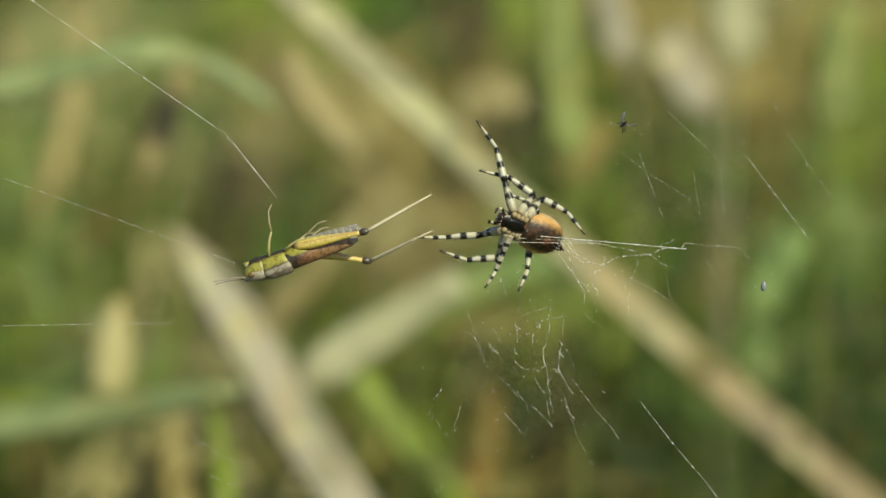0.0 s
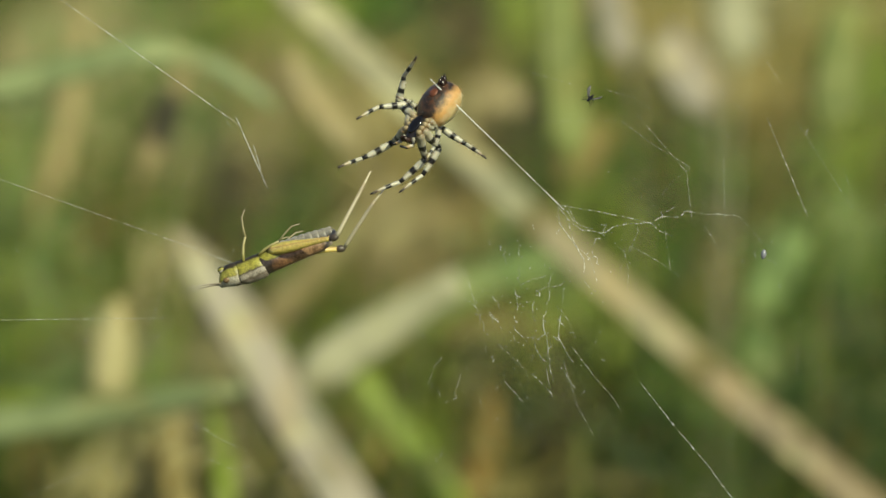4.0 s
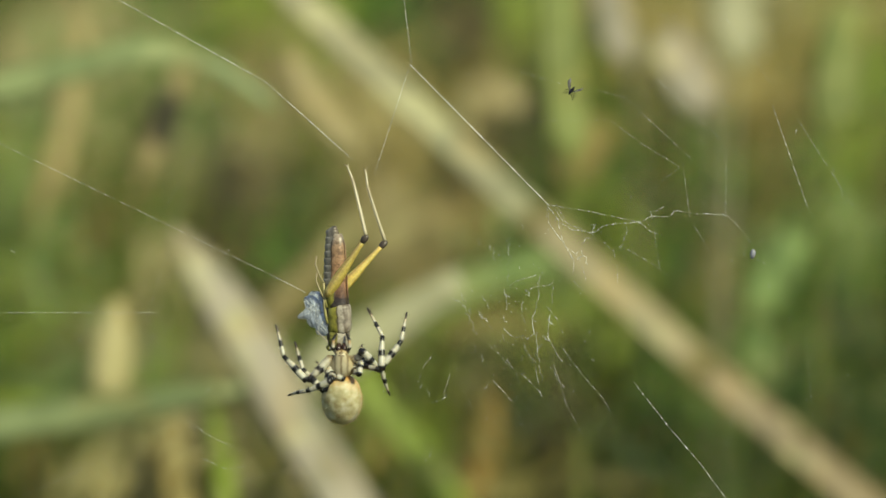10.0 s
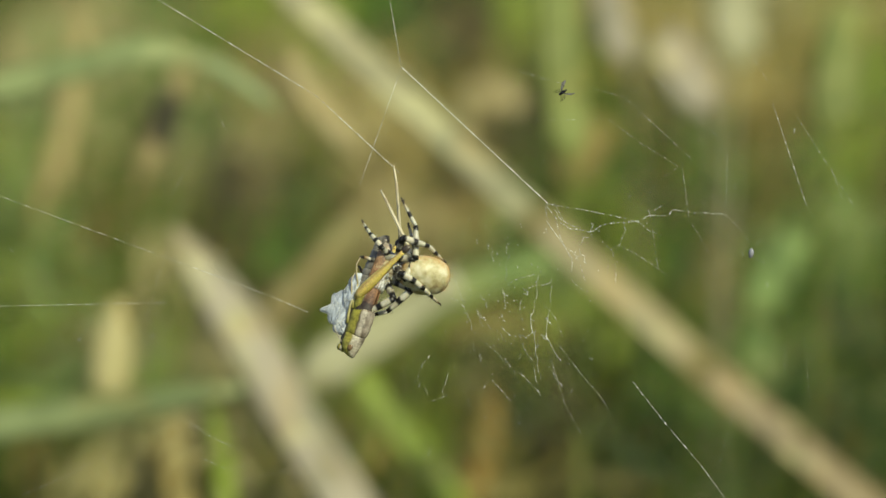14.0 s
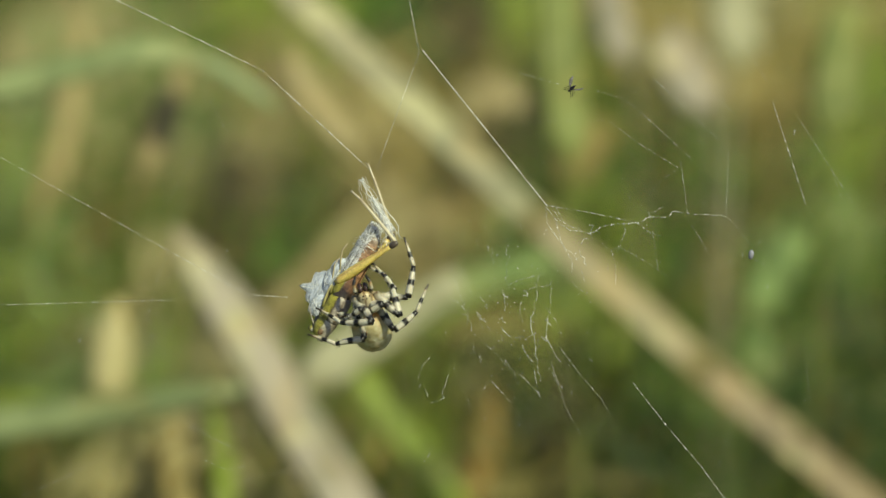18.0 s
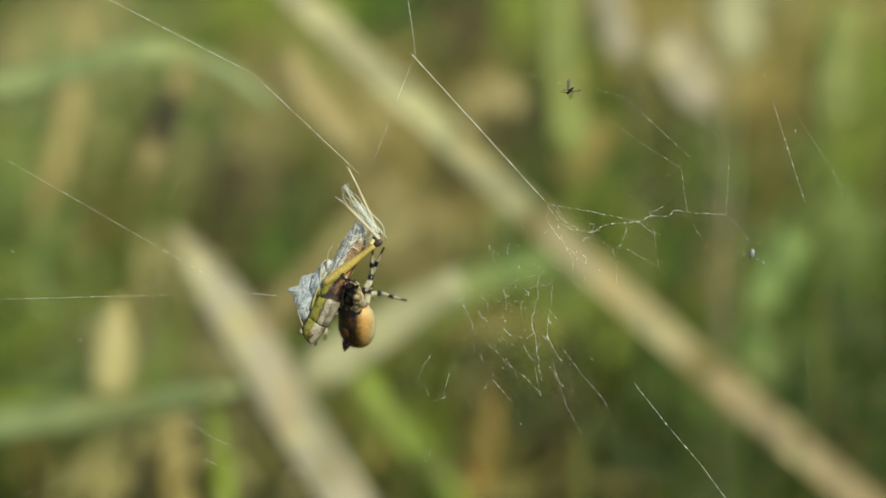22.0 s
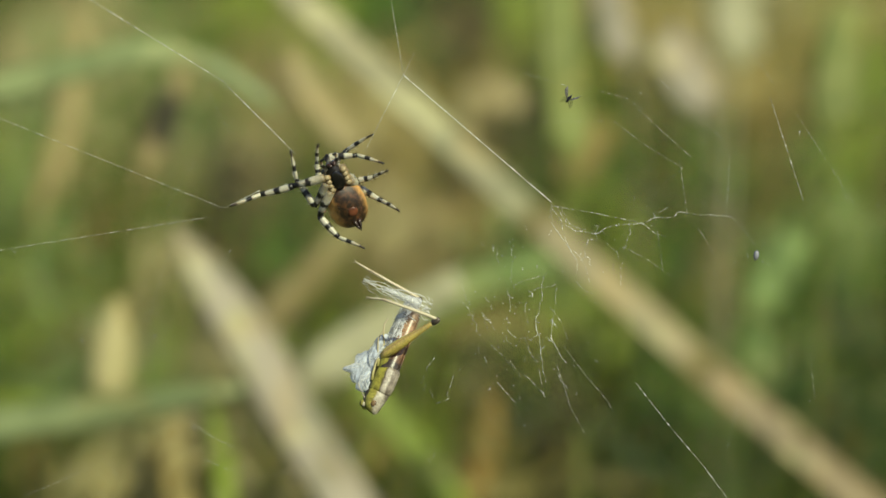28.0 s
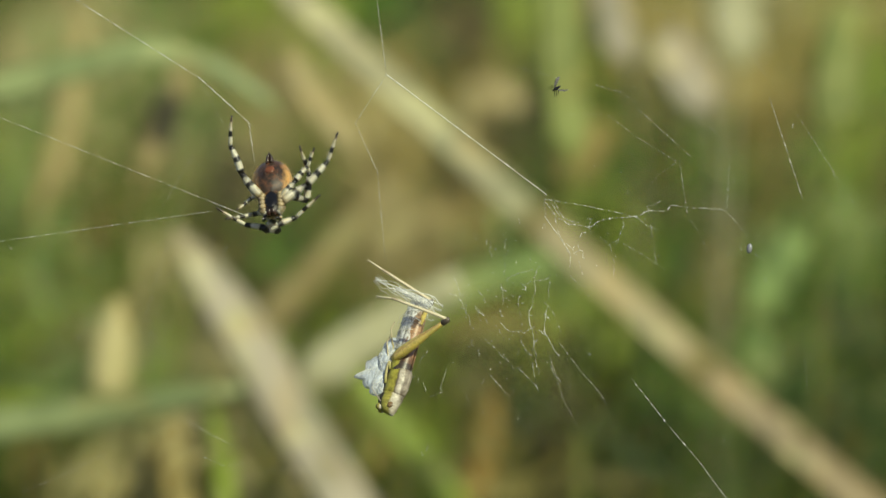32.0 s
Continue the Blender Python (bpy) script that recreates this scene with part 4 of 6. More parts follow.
# knots and slack strands of the torn middle, then the fine straight ones of the open sheet: width, crumple, way
TORN = []
for k, (r, curl, *pts) in enumerate([
    (0.8, 0.5, (968, 365), (1030, 375), (1080, 385), (1130, 397)),
    (0.9, 1.1, (1010, 408), (1045, 415), (1065, 402), (1100, 398), (1130, 395), (1150, 385), (1185, 386), (1190, 374), (1222, 380), (1260, 382), (1285, 384)),
    (0.7, 1.0, (1038, 404), (1052, 398), (1045, 415)), (0.8, 1.2, (1152, 388), (1148, 378), (1160, 374), (1172, 367)),
    (0.7, 0.9, (1130, 397), (1150, 412), (1168, 420)), (0.45, 0.6, (1155, 410), (1160, 445), (1164, 475)),
    (0.6, 1.1, (1105, 400), (1108, 412), (1095, 440), (1088, 450)), (0.5, 1.2, (1096, 438), (1080, 445), (1066, 432)),
    (0.6, 1.2, (1030, 425), (1050, 424), (1040, 408)), (0.6, 1.4, (1033, 425), (1026, 440), (1029, 458), (1036, 470)),
    (0.75, 1.6, (968, 367), (985, 395), (1000, 404), (1012, 408)), (0.6, 1.6, (985, 395), (995, 430), (1015, 470)), (0.6, 1.8, (972, 372), (966, 385), (972, 398)),
    (0.45, 1.0, (1003, 440), (1022, 460), (1036, 500)), (0.35, 0.6, (1100, 440), (1140, 462), (1180, 490)), (0.35, 0.5, (1225, 400), (1240, 425), (1255, 452)),
    (0.4, 0.4, (1285, 384), (1308, 408), (1326, 432)), (0.4, 0.6, (1331, 458), (1355, 470)),
    (0.85, 2.2, (958, 485), (950, 500), (950, 525), (946, 545), (938, 570), (944, 596)), (0.6, 1.6, (945, 590), (949, 630), (952, 655), (958, 676)),
    (0.55, 2.0, (903, 503), (920, 496), (946, 489)), (0.6, 2.0, (890, 516), (895, 532), (892, 550)), (0.5, 1.8, (872, 440), (868, 452), (875, 466)), (0.5, 1.6, (895, 438), (898, 462)),
    (0.6, 2.2, (885, 578), (903, 598), (920, 600), (930, 622), (940, 645)), (0.5, 2.0, (930, 600), (945, 592)), (0.55, 1.4, (895, 640), (908, 658), (915, 680)),
    (0.4, 0.7, (965, 545), (985, 570), (995, 600)), (0.35, 0.5, (975, 640), (1000, 720), (1030, 775)), (0.6, 0.4, (990, 615), (1030, 668), (1065, 708)), (0.4, 0.5, (1065, 708), (1076, 728)),
    (0.95, 0.3, (1120, 678), (1180, 755), (1240, 825), (1280, 880), (1380, 1010)),
    (0.4, 0.9, (800, 478), (806, 500), (825, 560)), (0.5, 1.8, (800, 532), (815, 540), (830, 556)), (0.45, 1.4, (850, 560), (860, 572), (870, 590)), (0.4, 1.0, (860, 610), (884, 632), (900, 655)),
    (0.75, 2.2, (760, 635), (750, 645), (744, 658)), (0.45, 1.2, (744, 658), (740, 672), (733, 684)), (0.55, 1.6, (871, 673), (862, 680), (854, 692)), (0.4, 1.2, (828, 708), (833, 740)),
    (0.4, 0.2, (920, 130), (960, 142), (995, 152)), (0.45, 0.2, (1048, 160), (1102, 175), (1130, 195)), (0.45, 0.2, (1078, 215), (1130, 255), (1200, 298)),
    (0.22, 0.2, (900, 219), (985, 216), (1070, 214)), (0.45, 0.2, (1155, 138), (1210, 190), (1270, 246)), (0.3, 0.2, (1250, 160), (1300, 202)), (0.35, 0.2, (1278, 30), (1330, 100), (1360, 150)),
    (0.25, 0.3, (1200, 300), (1168, 322), (1150, 346)),
    (0.3, 0.3, (1160, 28), (1200, 32)), (0.3, 0.5, (932, 61), (948, 65)), (0.22, 0.2, (1395, 560), (1388, 680)), (0.22, 0.2, (1424, 600), (1436, 740)),
    (0.22, 0.2, (1300, 720), (1272, 830)), (0.22, 0.2, (1470, 300), (1500, 380)),
    (0.45, 0.5, (330, 745), (372, 775), (425, 800)), (0.5, 0.6, (355, 812), (400, 832), (432, 826)), (0.45, 0.5, (40, 878), (110, 848), (182, 812)), (0.35, 0.4, (182, 812), (204, 846)),
    (0.35, 0.4, (430, 852), (500, 836), (560, 842)), (0.3, 0.3, (290, 370), (318, 322), (348, 272)), (0.3, 0.3, (362, 160), (385, 205), (402, 235)), (0.28, 0.3, (258, 572), (280, 490), (304, 428)), (0.28, 0.3, (393, 552), (408, 490)),
    (0.6, 0.9, (967, 358), (964, 385), (969, 398)), (0.8, 0.3, (969, 398), (992, 430), (1012, 460)), (0.55, 0.9, (982, 365), (992, 385), (1002, 400), (1027, 408)), (0.45, 0.9, (977, 370), (994, 395)),
    (0.9, 2.0, (1020, 460), (1034, 455), (1036, 470)), (0.4, 1.0, (1012, 462), (1012, 485)), (0.4, 0.8, (1012, 500), (1027, 515), (1042, 520)), (0.4, 0.8, (1077, 460), (1075, 500)), (0.45, 0.9, (1082, 440), (1090, 480), (1089, 505)),
    (0.55, 1.4, (902, 455), (895, 465), (897, 490), (892, 495), (902, 510)), (0.7, 1.2, (927, 520), (937, 512), (952, 510), (972, 507), (977, 498)), (1.0, 2.2, (926, 516), (934, 524), (928, 526)),
    (0.75, 1.3, (975, 512), (974, 550), (969, 570), (968, 600), (977, 620), (990, 640)), (1.0, 2.2, (967, 566), (972, 574)), (0.9, 2.2, (960, 600), (968, 606), (964, 598)),
    (0.55, 1.8, (818, 555), (827, 558), (834, 575), (839, 595)), (0.55, 1.8, (830, 545), (827, 575)), (0.7, 1.8, (844, 552), (852, 565), (860, 572)), (0.5, 1.4, (847, 560), (854, 583)), (0.6, 1.5, (922, 535), (920, 555), (925, 575)),
    (0.5, 0.9, (955, 612), (945, 625), (944, 650), (950, 680), (955, 703)), (0.45, 0.8, (952, 600), (947, 640)), (0.75, 1.2, (977, 660), (984, 675), (995, 688)), (0.65, 0.9, (917, 663), (932, 675), (955, 700)),
    (0.7, 0.7, (872, 678), (887, 695), (902, 712)), (0.5, 0.8, (912, 703), (902, 720)), (0.7, 1.3, (792, 665), (787, 685), (782, 700), (789, 705), (762, 715)), (1.0, 2.0, (890, 522), (896, 528)),
]):
    TORN.append(torn(pts, r, 40 + k, crumple=curl))
rng = random.Random(77)
for k in range(46):
    cx, cy, sx, sy = rng.choice(((905, 560, 60, 75), (905, 560, 60, 75), (1050, 425, 90, 35), (1220, 250, 110, 120), (850, 640, 90, 80), (300, 650, 160, 120)))
    x, y = rng.gauss(cx, sx), rng.gauss(cy, sy)
    a, l = rng.uniform(0.6, 2.4), rng.uniform(4, 13)
    TORN.append(torn([(x, y), (x + l * math.cos(a) * 0.5 + rng.uniform(-2, 2), y + l * 0.5), (x + l * math.cos(a), y + l * math.sin(a))], rng.uniform(0.3, 0.6), 200 + k, "short torn scrap of white silk", 1.6))

LINE_A1, LINE_A2, LINE_A4, LINE_A3 = thread(760, 0.95, 1), thread(122, 0.95, 2), thread(122, 0.85, 15), thread(70, 0.8, 3)
LINE_UP, LINE_RIGHT, LINE_RIGHT2, LINE_DOWN, LINE_DOWN2, LINE_DOWN3 = thread(420, 0.7, 4), thread(184, 1.0, 5, "bright taut white silk thread of the web"), thread(184, 1.0, 16, "bright taut white silk thread of the web"), thread(105, 0.6, 6), thread(100, 0.6, 7), thread(165, 0.5, 8)
BUNDLE = [thread(190, 0.7, 50 + k, "fine silk thread drawn from the spider") for k in range(2)]
RAYS = [thread(n, r, 30 + k, faint=True) for k, (n, r) in enumerate(((190, 0.75), (185, 0.35), (130, 0.55), (100, 0.4), (120, 0.35)))]
LINE_LEFT, LINE_LEVEL, LINE_TIE = thread(640, 0.58, 9, faint=True), thread(520, 0.55, 10, faint=True), thread(70, 0.9, 14)

def droplets():
    """Tiny drops and flecks of silk left on the torn sheet."""
    rng = random.Random(91)
    bm = bmesh.new()
    for _ in range(120):
        cx, cy, sx, sy = rng.choice(((910, 570, 60, 75), (910, 570, 60, 75), (1040, 440, 80, 45), (1200, 240, 130, 120), (850, 660, 100, 90), (1400, 560, 110, 160), (900, 450, 80, 60)))
        c = steps(rng.gauss(cx, sx) - 1000, 500 - rng.gauss(cy, sy), rng.uniform(-6, 6))
        a, l, r = rng.uniform(0, 3.1), rng.uniform(0.5, 1.6), rng.uniform(0.3, 0.65)
        e = steps(math.cos(a) * l, math.sin(a) * l, 0)
        sweep(bm, [c - e, c, c + e], [0.2 * r * STEP, r * STEP, 0.2 * r * STEP], 4)
    return tagged(part("silk_flecks", bm, silk_mat), "tiny white flecks and drops on torn silk", "silk", kind="stuff")


FLECKS = droplets()

# ---- small insects stuck in the web ----
fly = tagged(new("small_fly"), "tiny black fly with clear wings stuck in the web", "fly")
bm = bmesh.new()
egg(bm, -9, 9, 0, 2.6, 2.6, 8, 10)
part("body", bm, eye_mat, fly)
wing_clear = silk_material("clear_fly_wing", (0.16, 0.15, 0.14), 0.2, 0.7)
for s in (-1, 1):
    bm = bmesh.new()
    sweep(bm, [steps(s * 1, 3, 2), steps(s * 7, -3, 3), steps(s * 13, -10, 3), steps(s * 15, -16, 3)], [0.8 * STEP, 2.6 * STEP, 3.4 * STEP, 1 * STEP], 8, 0.12, Vector((0.6, 0.8, 0)))
    part("wing", bm, wing_clear, fly)
    for y in (-3, 1, 5):
        bm = bmesh.new()
        sweep(bm, [steps(s * 1.5, y, -1), steps(s * 7, y + 4, -4), steps(s * 12, y + 8, -2)], [0.7 * STEP, 0.6 * STEP, 0.35 * STEP], 5)
        part("leg", bm, eye_mat, fly)
bm = bmesh.new()
egg(bm, -9, 9, 0, 5, 5, 8, 10)
bug = tagged(part("silk_wrapped_insect", bm, silk_material("grey_silk_husk", (0.26, 0.26, 0.30), 0.25)), "tiny grey insect wrapped in silk", "insect")


# ---- motion ----
def glide(keys, t):
    """Values between keys (t, *values): smooth, without overshoot."""
    T = np.array([k[0] for k in keys], float)
    V = np.array([k[1:] for k in keys], float)
    if t <= T[0]:
        return V[0]
    if t >= T[-1]:
        return V[-1]
    i = int(np.searchsorted(T, t, side="right")) - 1
    dT = np.diff(T)
    S = np.diff(V, axis=0) / dT[:, None]

    def slope(j):
        if j == 0 or j == len(T) - 1:
            return np.zeros(V.shape[1])
        a, b = S[j - 1], S[j]
        w1, w2 = 2 * dT[j] + dT[j - 1], dT[j] + 2 * dT[j - 1]
        with np.errstate(divide="ignore", invalid="ignore"):
            m = (w1 + w2) / (w1 / a + w2 / b)
        return np.where(a * b > 0, m, 0.0)

    h = dT[i]
    f = (t - T[i]) / h
    a, b = slope(i), slope(i + 1)
    return V[i] * (1 + 2 * f) * (1 - f) ** 2 + a * h * f * (1 - f) ** 2 + V[i + 1] * f * f * (3 - 2 * f) + b * h * f * f * (f - 1)


def axes(fwd, up, at):
    """A pose with +y along fwd and +z near up."""
    y = fwd.normalized()
    z = up - y * up.dot(y)
    z = z.normalized() if z.length > 1e-6 else y.orthogonal().normalized()
    x = y.cross(z)
    return Matrix(((x.x, y.x, z.x, at.x), (x.y, y.y, z.y, at.y), (x.z, y.z, z.z, at.z), (0, 0, 0, 1)))


def reach_leg(c, f, p, l1, l2, l3):
    """The knee, the ankle and the tip of a leg of three pieces from c towards f, bent to the side of p."""
    v = f - c
    d = max(v.length, 1e-6)
    most = (l1 + 0.97 * (l2 + l3)) * 0.995
    if d > most:
        f = c + v * (most / d)
        v, d = f - c, most
    if d < 12:
        d = 12.0
        v = v.normalized() * d if v.length > 1e-6 else Vector((d, 0, 0))
        f = c + v
    e = v / d
    chord = min(0.97 * (l2 + l3), l1 + 0.96 * d)
    q = (p - c) - e * (p - c).dot(e)
    q = q.normalized() if q.length > 1e-3 else e.orthogonal().normalized()
    a = max(-l1, min(l1, (l1 * l1 - chord * chord + d * d) / (2 * d)))
    knee = c + e * a + q * math.sqrt(max(0, l1 * l1 - a * a))
    w = f - knee
    g = max(w.length, 1e-6)
    w = w / g
    q2 = q - w * q.dot(w)
    q2 = q2.normalized() if q2.length > 1e-3 else w.orthogonal().normalized()
    a2 = max(-l2, min(l2, (l2 * l2 - l3 * l3 + g * g) / (2 * g)))
    return knee, knee + w * a2 + q2 * math.sqrt(max(0, l2 * l2 - a2 * a2)), f


def aim(c, x, y, length, sign):
    """The end of a stiff piece from c whose outline ends near (x, y)."""
    v = Vector((x - c.x, -y - c.y, 0))
    n = v.length
    if n >= length * 0.98:
        v *= length * 0.98 / n
        n = length * 0.98
    return c + v + Vector((0, 0, sign * math.sqrt(length * length - n * n)))


def motions():
    S, H, A, U, D, L, R, Y = [], [], [], [], [], [], [], []

    def spider(t, waist, fwd, belly, *legs):
        """waist x, y, d; ways as x, y, d; each leg: tip x, y and knee x, y (left 1 to 4, right 1 to 4)."""
        row = [t, *waist, *fwd, *belly]
        for leg in legs:
            row += leg
        S.append(row)

    def hopper(t, head, tail, knee, foot, knee2, foot2, d=0, roll=0.55, lean=1):
        H.append([t, *head, *tail, *knee, *foot, *knee2, *foot2, d, roll, lean])

    spider(0, (925, 402, -8), (-0.8, -0.36, 0.5), (0, 0.3, 0.95), (843, 213, 950, 335), (848, 302, 935, 318), (897, 342, 948, 350), (1035, 415, 975, 355), (738, 420, 860, 415), (778, 443, 890, 462), (858, 510, 898, 455), (917, 515, 930, 465))
    spider(1, (895, 352, -8), (-0.88, -0.1, 0.48), (0, 0.25, 0.97), (775, 275, 870, 310), (862, 245, 905, 312), (900, 275, 932, 315), (1035, 380, 965, 312), (730, 410, 845, 395), (765, 420, 872, 412), (847, 470, 882, 395), (910, 478, 908, 405))
    spider(1.5, (858, 320, -8), (-0.88, -0.05, 0.48), (0, 0.3, 0.97), (750, 235, 830, 270), (830, 165, 835, 240), (850, 210, 850, 250), (960, 290, 900, 265), (715, 380, 800, 365), (740, 385, 830, 375), (835, 430, 850, 370), (900, 380, 895, 380))
    spider(2, (800, 257, -8), (-0.88, -0.05, 0.48), (-0.05, 0.4, 0.9), (722, 207, 758, 215), (763, 155, 762, 200), (770, 185, 800, 200), (803, 100, 834, 200), (660, 345, 757, 310), (698, 352, 782, 325), (825, 365, 808, 312), (888, 305, 832, 325))
    spider(2.5, (765, 215, -8), (-0.75, 0.5, 0.3), (-0.4, 0.0, 0.8), (630, 215, 700, 220), (665, 190, 715, 190), (720, 150, 745, 170), (740, 105, 760, 170), (675, 350, 745, 300), (715, 355, 780, 300), (765, 300, 785, 265), (880, 290, 810, 270))
    spider(3, (765, 212, -8), (-0.5, 0.8, 0.3), (-0.6, -0.3, 0.7), (612, 305, 705, 250), (645, 210, 692, 195), (715, 170, 735, 168), (747, 98, 732, 172), (670, 352, 762, 295), (720, 350, 788, 285), (765, 285, 792, 262), (880, 280, 800, 228))
    spider(3.6, (768, 208, -8), (-0.5, 0.8, 0.3), (-0.6, -0.3, 0.7), (612, 305, 705, 250), (645, 210, 692, 195), (715, 170, 735, 168), (747, 98, 732, 172), (670, 350, 762, 295), (720, 345, 788, 285), (765, 285, 792, 262), (880, 280, 800, 228))
    spider(5.5, (635, 272, 5), (-0.9, 0.25, 0.3), (-0.2, 0.2, 0.9), (490, 235, 560, 240), (520, 250, 570, 250), (590, 230, 610, 245), (665, 165, 660, 215), (540, 310, 580, 300), (600, 330, 610, 310), (650, 330, 650, 300), (700, 300, 680, 290))
    spider(6, (668, 578, 5), (-0.85, -0.3, 0.3), (0.0, -0.8, -0.4), (592, 555, 610, 545), (600, 520, 605, 560), (660, 530, 650, 545), (745, 510, 765, 560), (600, 500, 612, 545), (598, 605, 640, 628), (645, 508, 670, 530), (695, 460, 718, 520))
    spider(6.5, (635, 610, 5), (-0.2, -0.85, 0.3), (0.1, -0.6, -0.7), (540, 555, 560, 610), (520, 610, 560, 640), (580, 580, 590, 610), (560, 670, 590, 650), (610, 540, 625, 580), (665, 540, 680, 600), (690, 570, 680, 620), (745, 530, 725, 620))
    spider(7, (640, 662, 5), (-0.3, -0.8, 0.2), (0.2, -0.4, -0.8), (537, 552, 535, 635), (500, 605, 550, 652), (557, 590, 562, 640), (550, 655, 590, 665), (630, 510, 662, 585), (675, 545, 690, 610), (718, 580, 700, 635), (748, 550, 722, 632))
    spider(7.5, (592, 600, 5), (-0.1, -0.9, 0.2), (0.1, -0.4, -0.85), (470, 510, 490, 590), (480, 590, 530, 610), (545, 540, 550, 590), (500, 600, 540, 630), (590, 500, 610, 540), (640, 520, 650, 580), (660, 560, 650, 600), (695, 520, 680, 610))
    spider(8, (618, 575, 5), (-0.5, -0.7, 0.3), (0.1, -0.5, -0.8), (460, 503, 535, 558), (560, 495, 545, 552), (512, 620, 562, 618), (490, 615, 575, 605), (600, 450, 615, 530), (607, 448, 645, 505), (612, 415, 642, 480), (718, 503, 660, 588))
    spider(9, (645, 597, 5), (-0.85, -0.3, 0.3), (-0.2, -0.4, -0.85), (468, 568, 570, 628), (538, 553, 578, 590), (580, 560, 600, 590), (565, 625, 600, 615), (600, 510, 612, 570), (662, 415, 682, 530), (690, 565, 662, 570), (738, 528, 685, 608))
    spider(9.5, (650, 600, 5), (-0.6, -0.7, 0.2), (-0.1, -0.4, -0.9), (510, 560, 560, 610), (530, 560, 570, 600), (600, 540, 610, 590), (560, 640, 600, 640), (610, 500, 630, 560), (690, 470, 690, 550), (700, 560, 680, 580), (740, 560, 700, 620))
    spider(10, (605, 668, 8), (0, -0.85, 0.4), (0, -0.45, -0.8), (488, 575, 500, 655), (522, 605, 545, 665), (560, 640, 570, 660), (510, 700, 540, 690), (650, 545, 680, 620), (720, 553, 680, 635), (640, 610, 640, 640), (690, 700, 690, 660))
    spider(10.5, (550, 528, 15), (0, -0.85, 0.45), (0, -0.45, -0.8), (465, 420, 480, 490), (480, 450, 500, 500), (520, 470, 530, 500), (500, 520, 510, 540), (600, 400, 620, 480), (660, 430, 630, 500), (600, 480, 600, 510), (650, 510, 630, 540))
    spider(11, (592, 335, -35), (-0.85, 0.35, 0.0), (0.2, 0.6, -0.5), (530, 315, 560, 290), (545, 330, 560, 310), (555, 350, 565, 330), (655, 280, 630, 280), (545, 400, 560, 370), (600, 430, 600, 380), (640, 400, 630, 380), (655, 425, 650, 385))
    spider(11.5, (672, 585, 10), (-0.1, -0.75, 0.6), (0.05, -0.6, -0.7), (545, 500, 580, 570), (570, 560, 600, 590), (620, 520, 625, 560), (600, 610, 620, 600), (690, 510, 710, 560), (770, 455, 750, 560), (720, 560, 715, 580), (790, 470, 760, 590))
    spider(12, (645, 602, 10), (0.45, -0.5, 0.65), (0.1, -0.75, -0.6), (510, 525, 582, 595), (570, 500, 588, 560), (602, 532, 588, 578), (632, 548, 622, 575), (710, 500, 706, 565), (728, 545, 742, 572), (700, 590, 685, 600), (768, 578, 712, 640))
    spider(12.5, (594, 532, 20), (0, -0.85, 0.5), (0, -0.5, -0.8), (455, 440, 500, 510), (500, 500, 530, 530), (560, 480, 560, 520), (530, 560, 550, 560), (620, 440, 625, 490), (690, 480, 670, 530), (640, 510, 640, 530), (700, 520, 670, 560))
    spider(13, (597, 455, 42), (0.0, -1, 0.1), (0, 0.1, -1), (460, 450, 545, 442), (500, 462, 545, 440), (502, 476, 552, 472), (533, 512, 545, 480), (645, 445, 640, 420), (668, 452, 655, 435), (690, 492, 662, 468), (743, 470, 690, 448))
    spider(13.5, (600, 425, 40), (0.85, -0.1, 0.1), (0, 0.2, -0.95), (575, 345, 590, 360), (620, 350, 640, 355), (660, 370, 650, 380), (530, 380, 540, 370), (700, 440, 660, 460), (620, 480, 630, 460), (580, 490, 590, 465), (480, 450, 530, 460))
    spider(14, (712, 480, -10), (-0.9, -0.1, 0.1), (-0.2, -0.4, -0.8), (590, 560, 640, 560), (635, 566, 728, 528), (660, 505, 680, 500), (780, 540, 760, 520), (710, 350, 762, 390), (722, 395, 755, 432), (640, 390, 660, 420), (790, 465, 770, 440))
    spider(14.5, (655, 500, 5), (-0.8, -0.4, 0.1), (-0.2, -0.3, -0.9), (560, 490, 590, 470), (560, 550, 600, 560), (620, 560, 640, 550), (670, 570, 680, 560), (610, 430, 630, 440), (650, 420, 670, 440), (690, 440, 690, 460), (720, 450, 710, 470))
    spider(16.5, (560, 490, 35), (0.1, 0.95, 0.1), (0.1, 0.2, -0.95), (600, 590, 610, 540), (640, 540, 620, 510), (630, 480, 610, 490), (640, 420, 620, 440), (530, 600, 520, 550), (490, 560, 500, 520), (490, 500, 510, 490), (480, 470, 500, 450))
    spider(17, (558, 455, -38), (0.15, 0.97, 0), (-0.3, -0.1, 0.95), (538, 520, 525, 490), (485, 540, 508, 490), (503, 472, 540, 455), (525, 368, 495, 415), (620, 530, 610, 500), (600, 520, 600, 490), (600, 410, 590, 440), (622, 350, 602, 400))
    spider(17.5, (650, 560, -20), (-0.6, 0.3, 0.3), (-0.3, -0.6, 0.6), (560, 590, 600, 600), (600, 600, 640, 610), (640, 520, 640, 540), (640, 600, 660, 600), (610, 480, 640, 490), (700, 440, 710, 490), (680, 480, 690, 510), (715, 430, 725, 500))
    spider(18, (652, 552, 18), (-0.12, -0.6, 0.7), (-0.15, -0.7, -0.5), (560, 545, 600, 540), (585, 552, 622, 548), (600, 568, 620, 555), (545, 592, 632, 612), (655, 462, 718, 510), (715, 420, 742, 515), (650, 470, 690, 535), (758, 503, 690, 578))
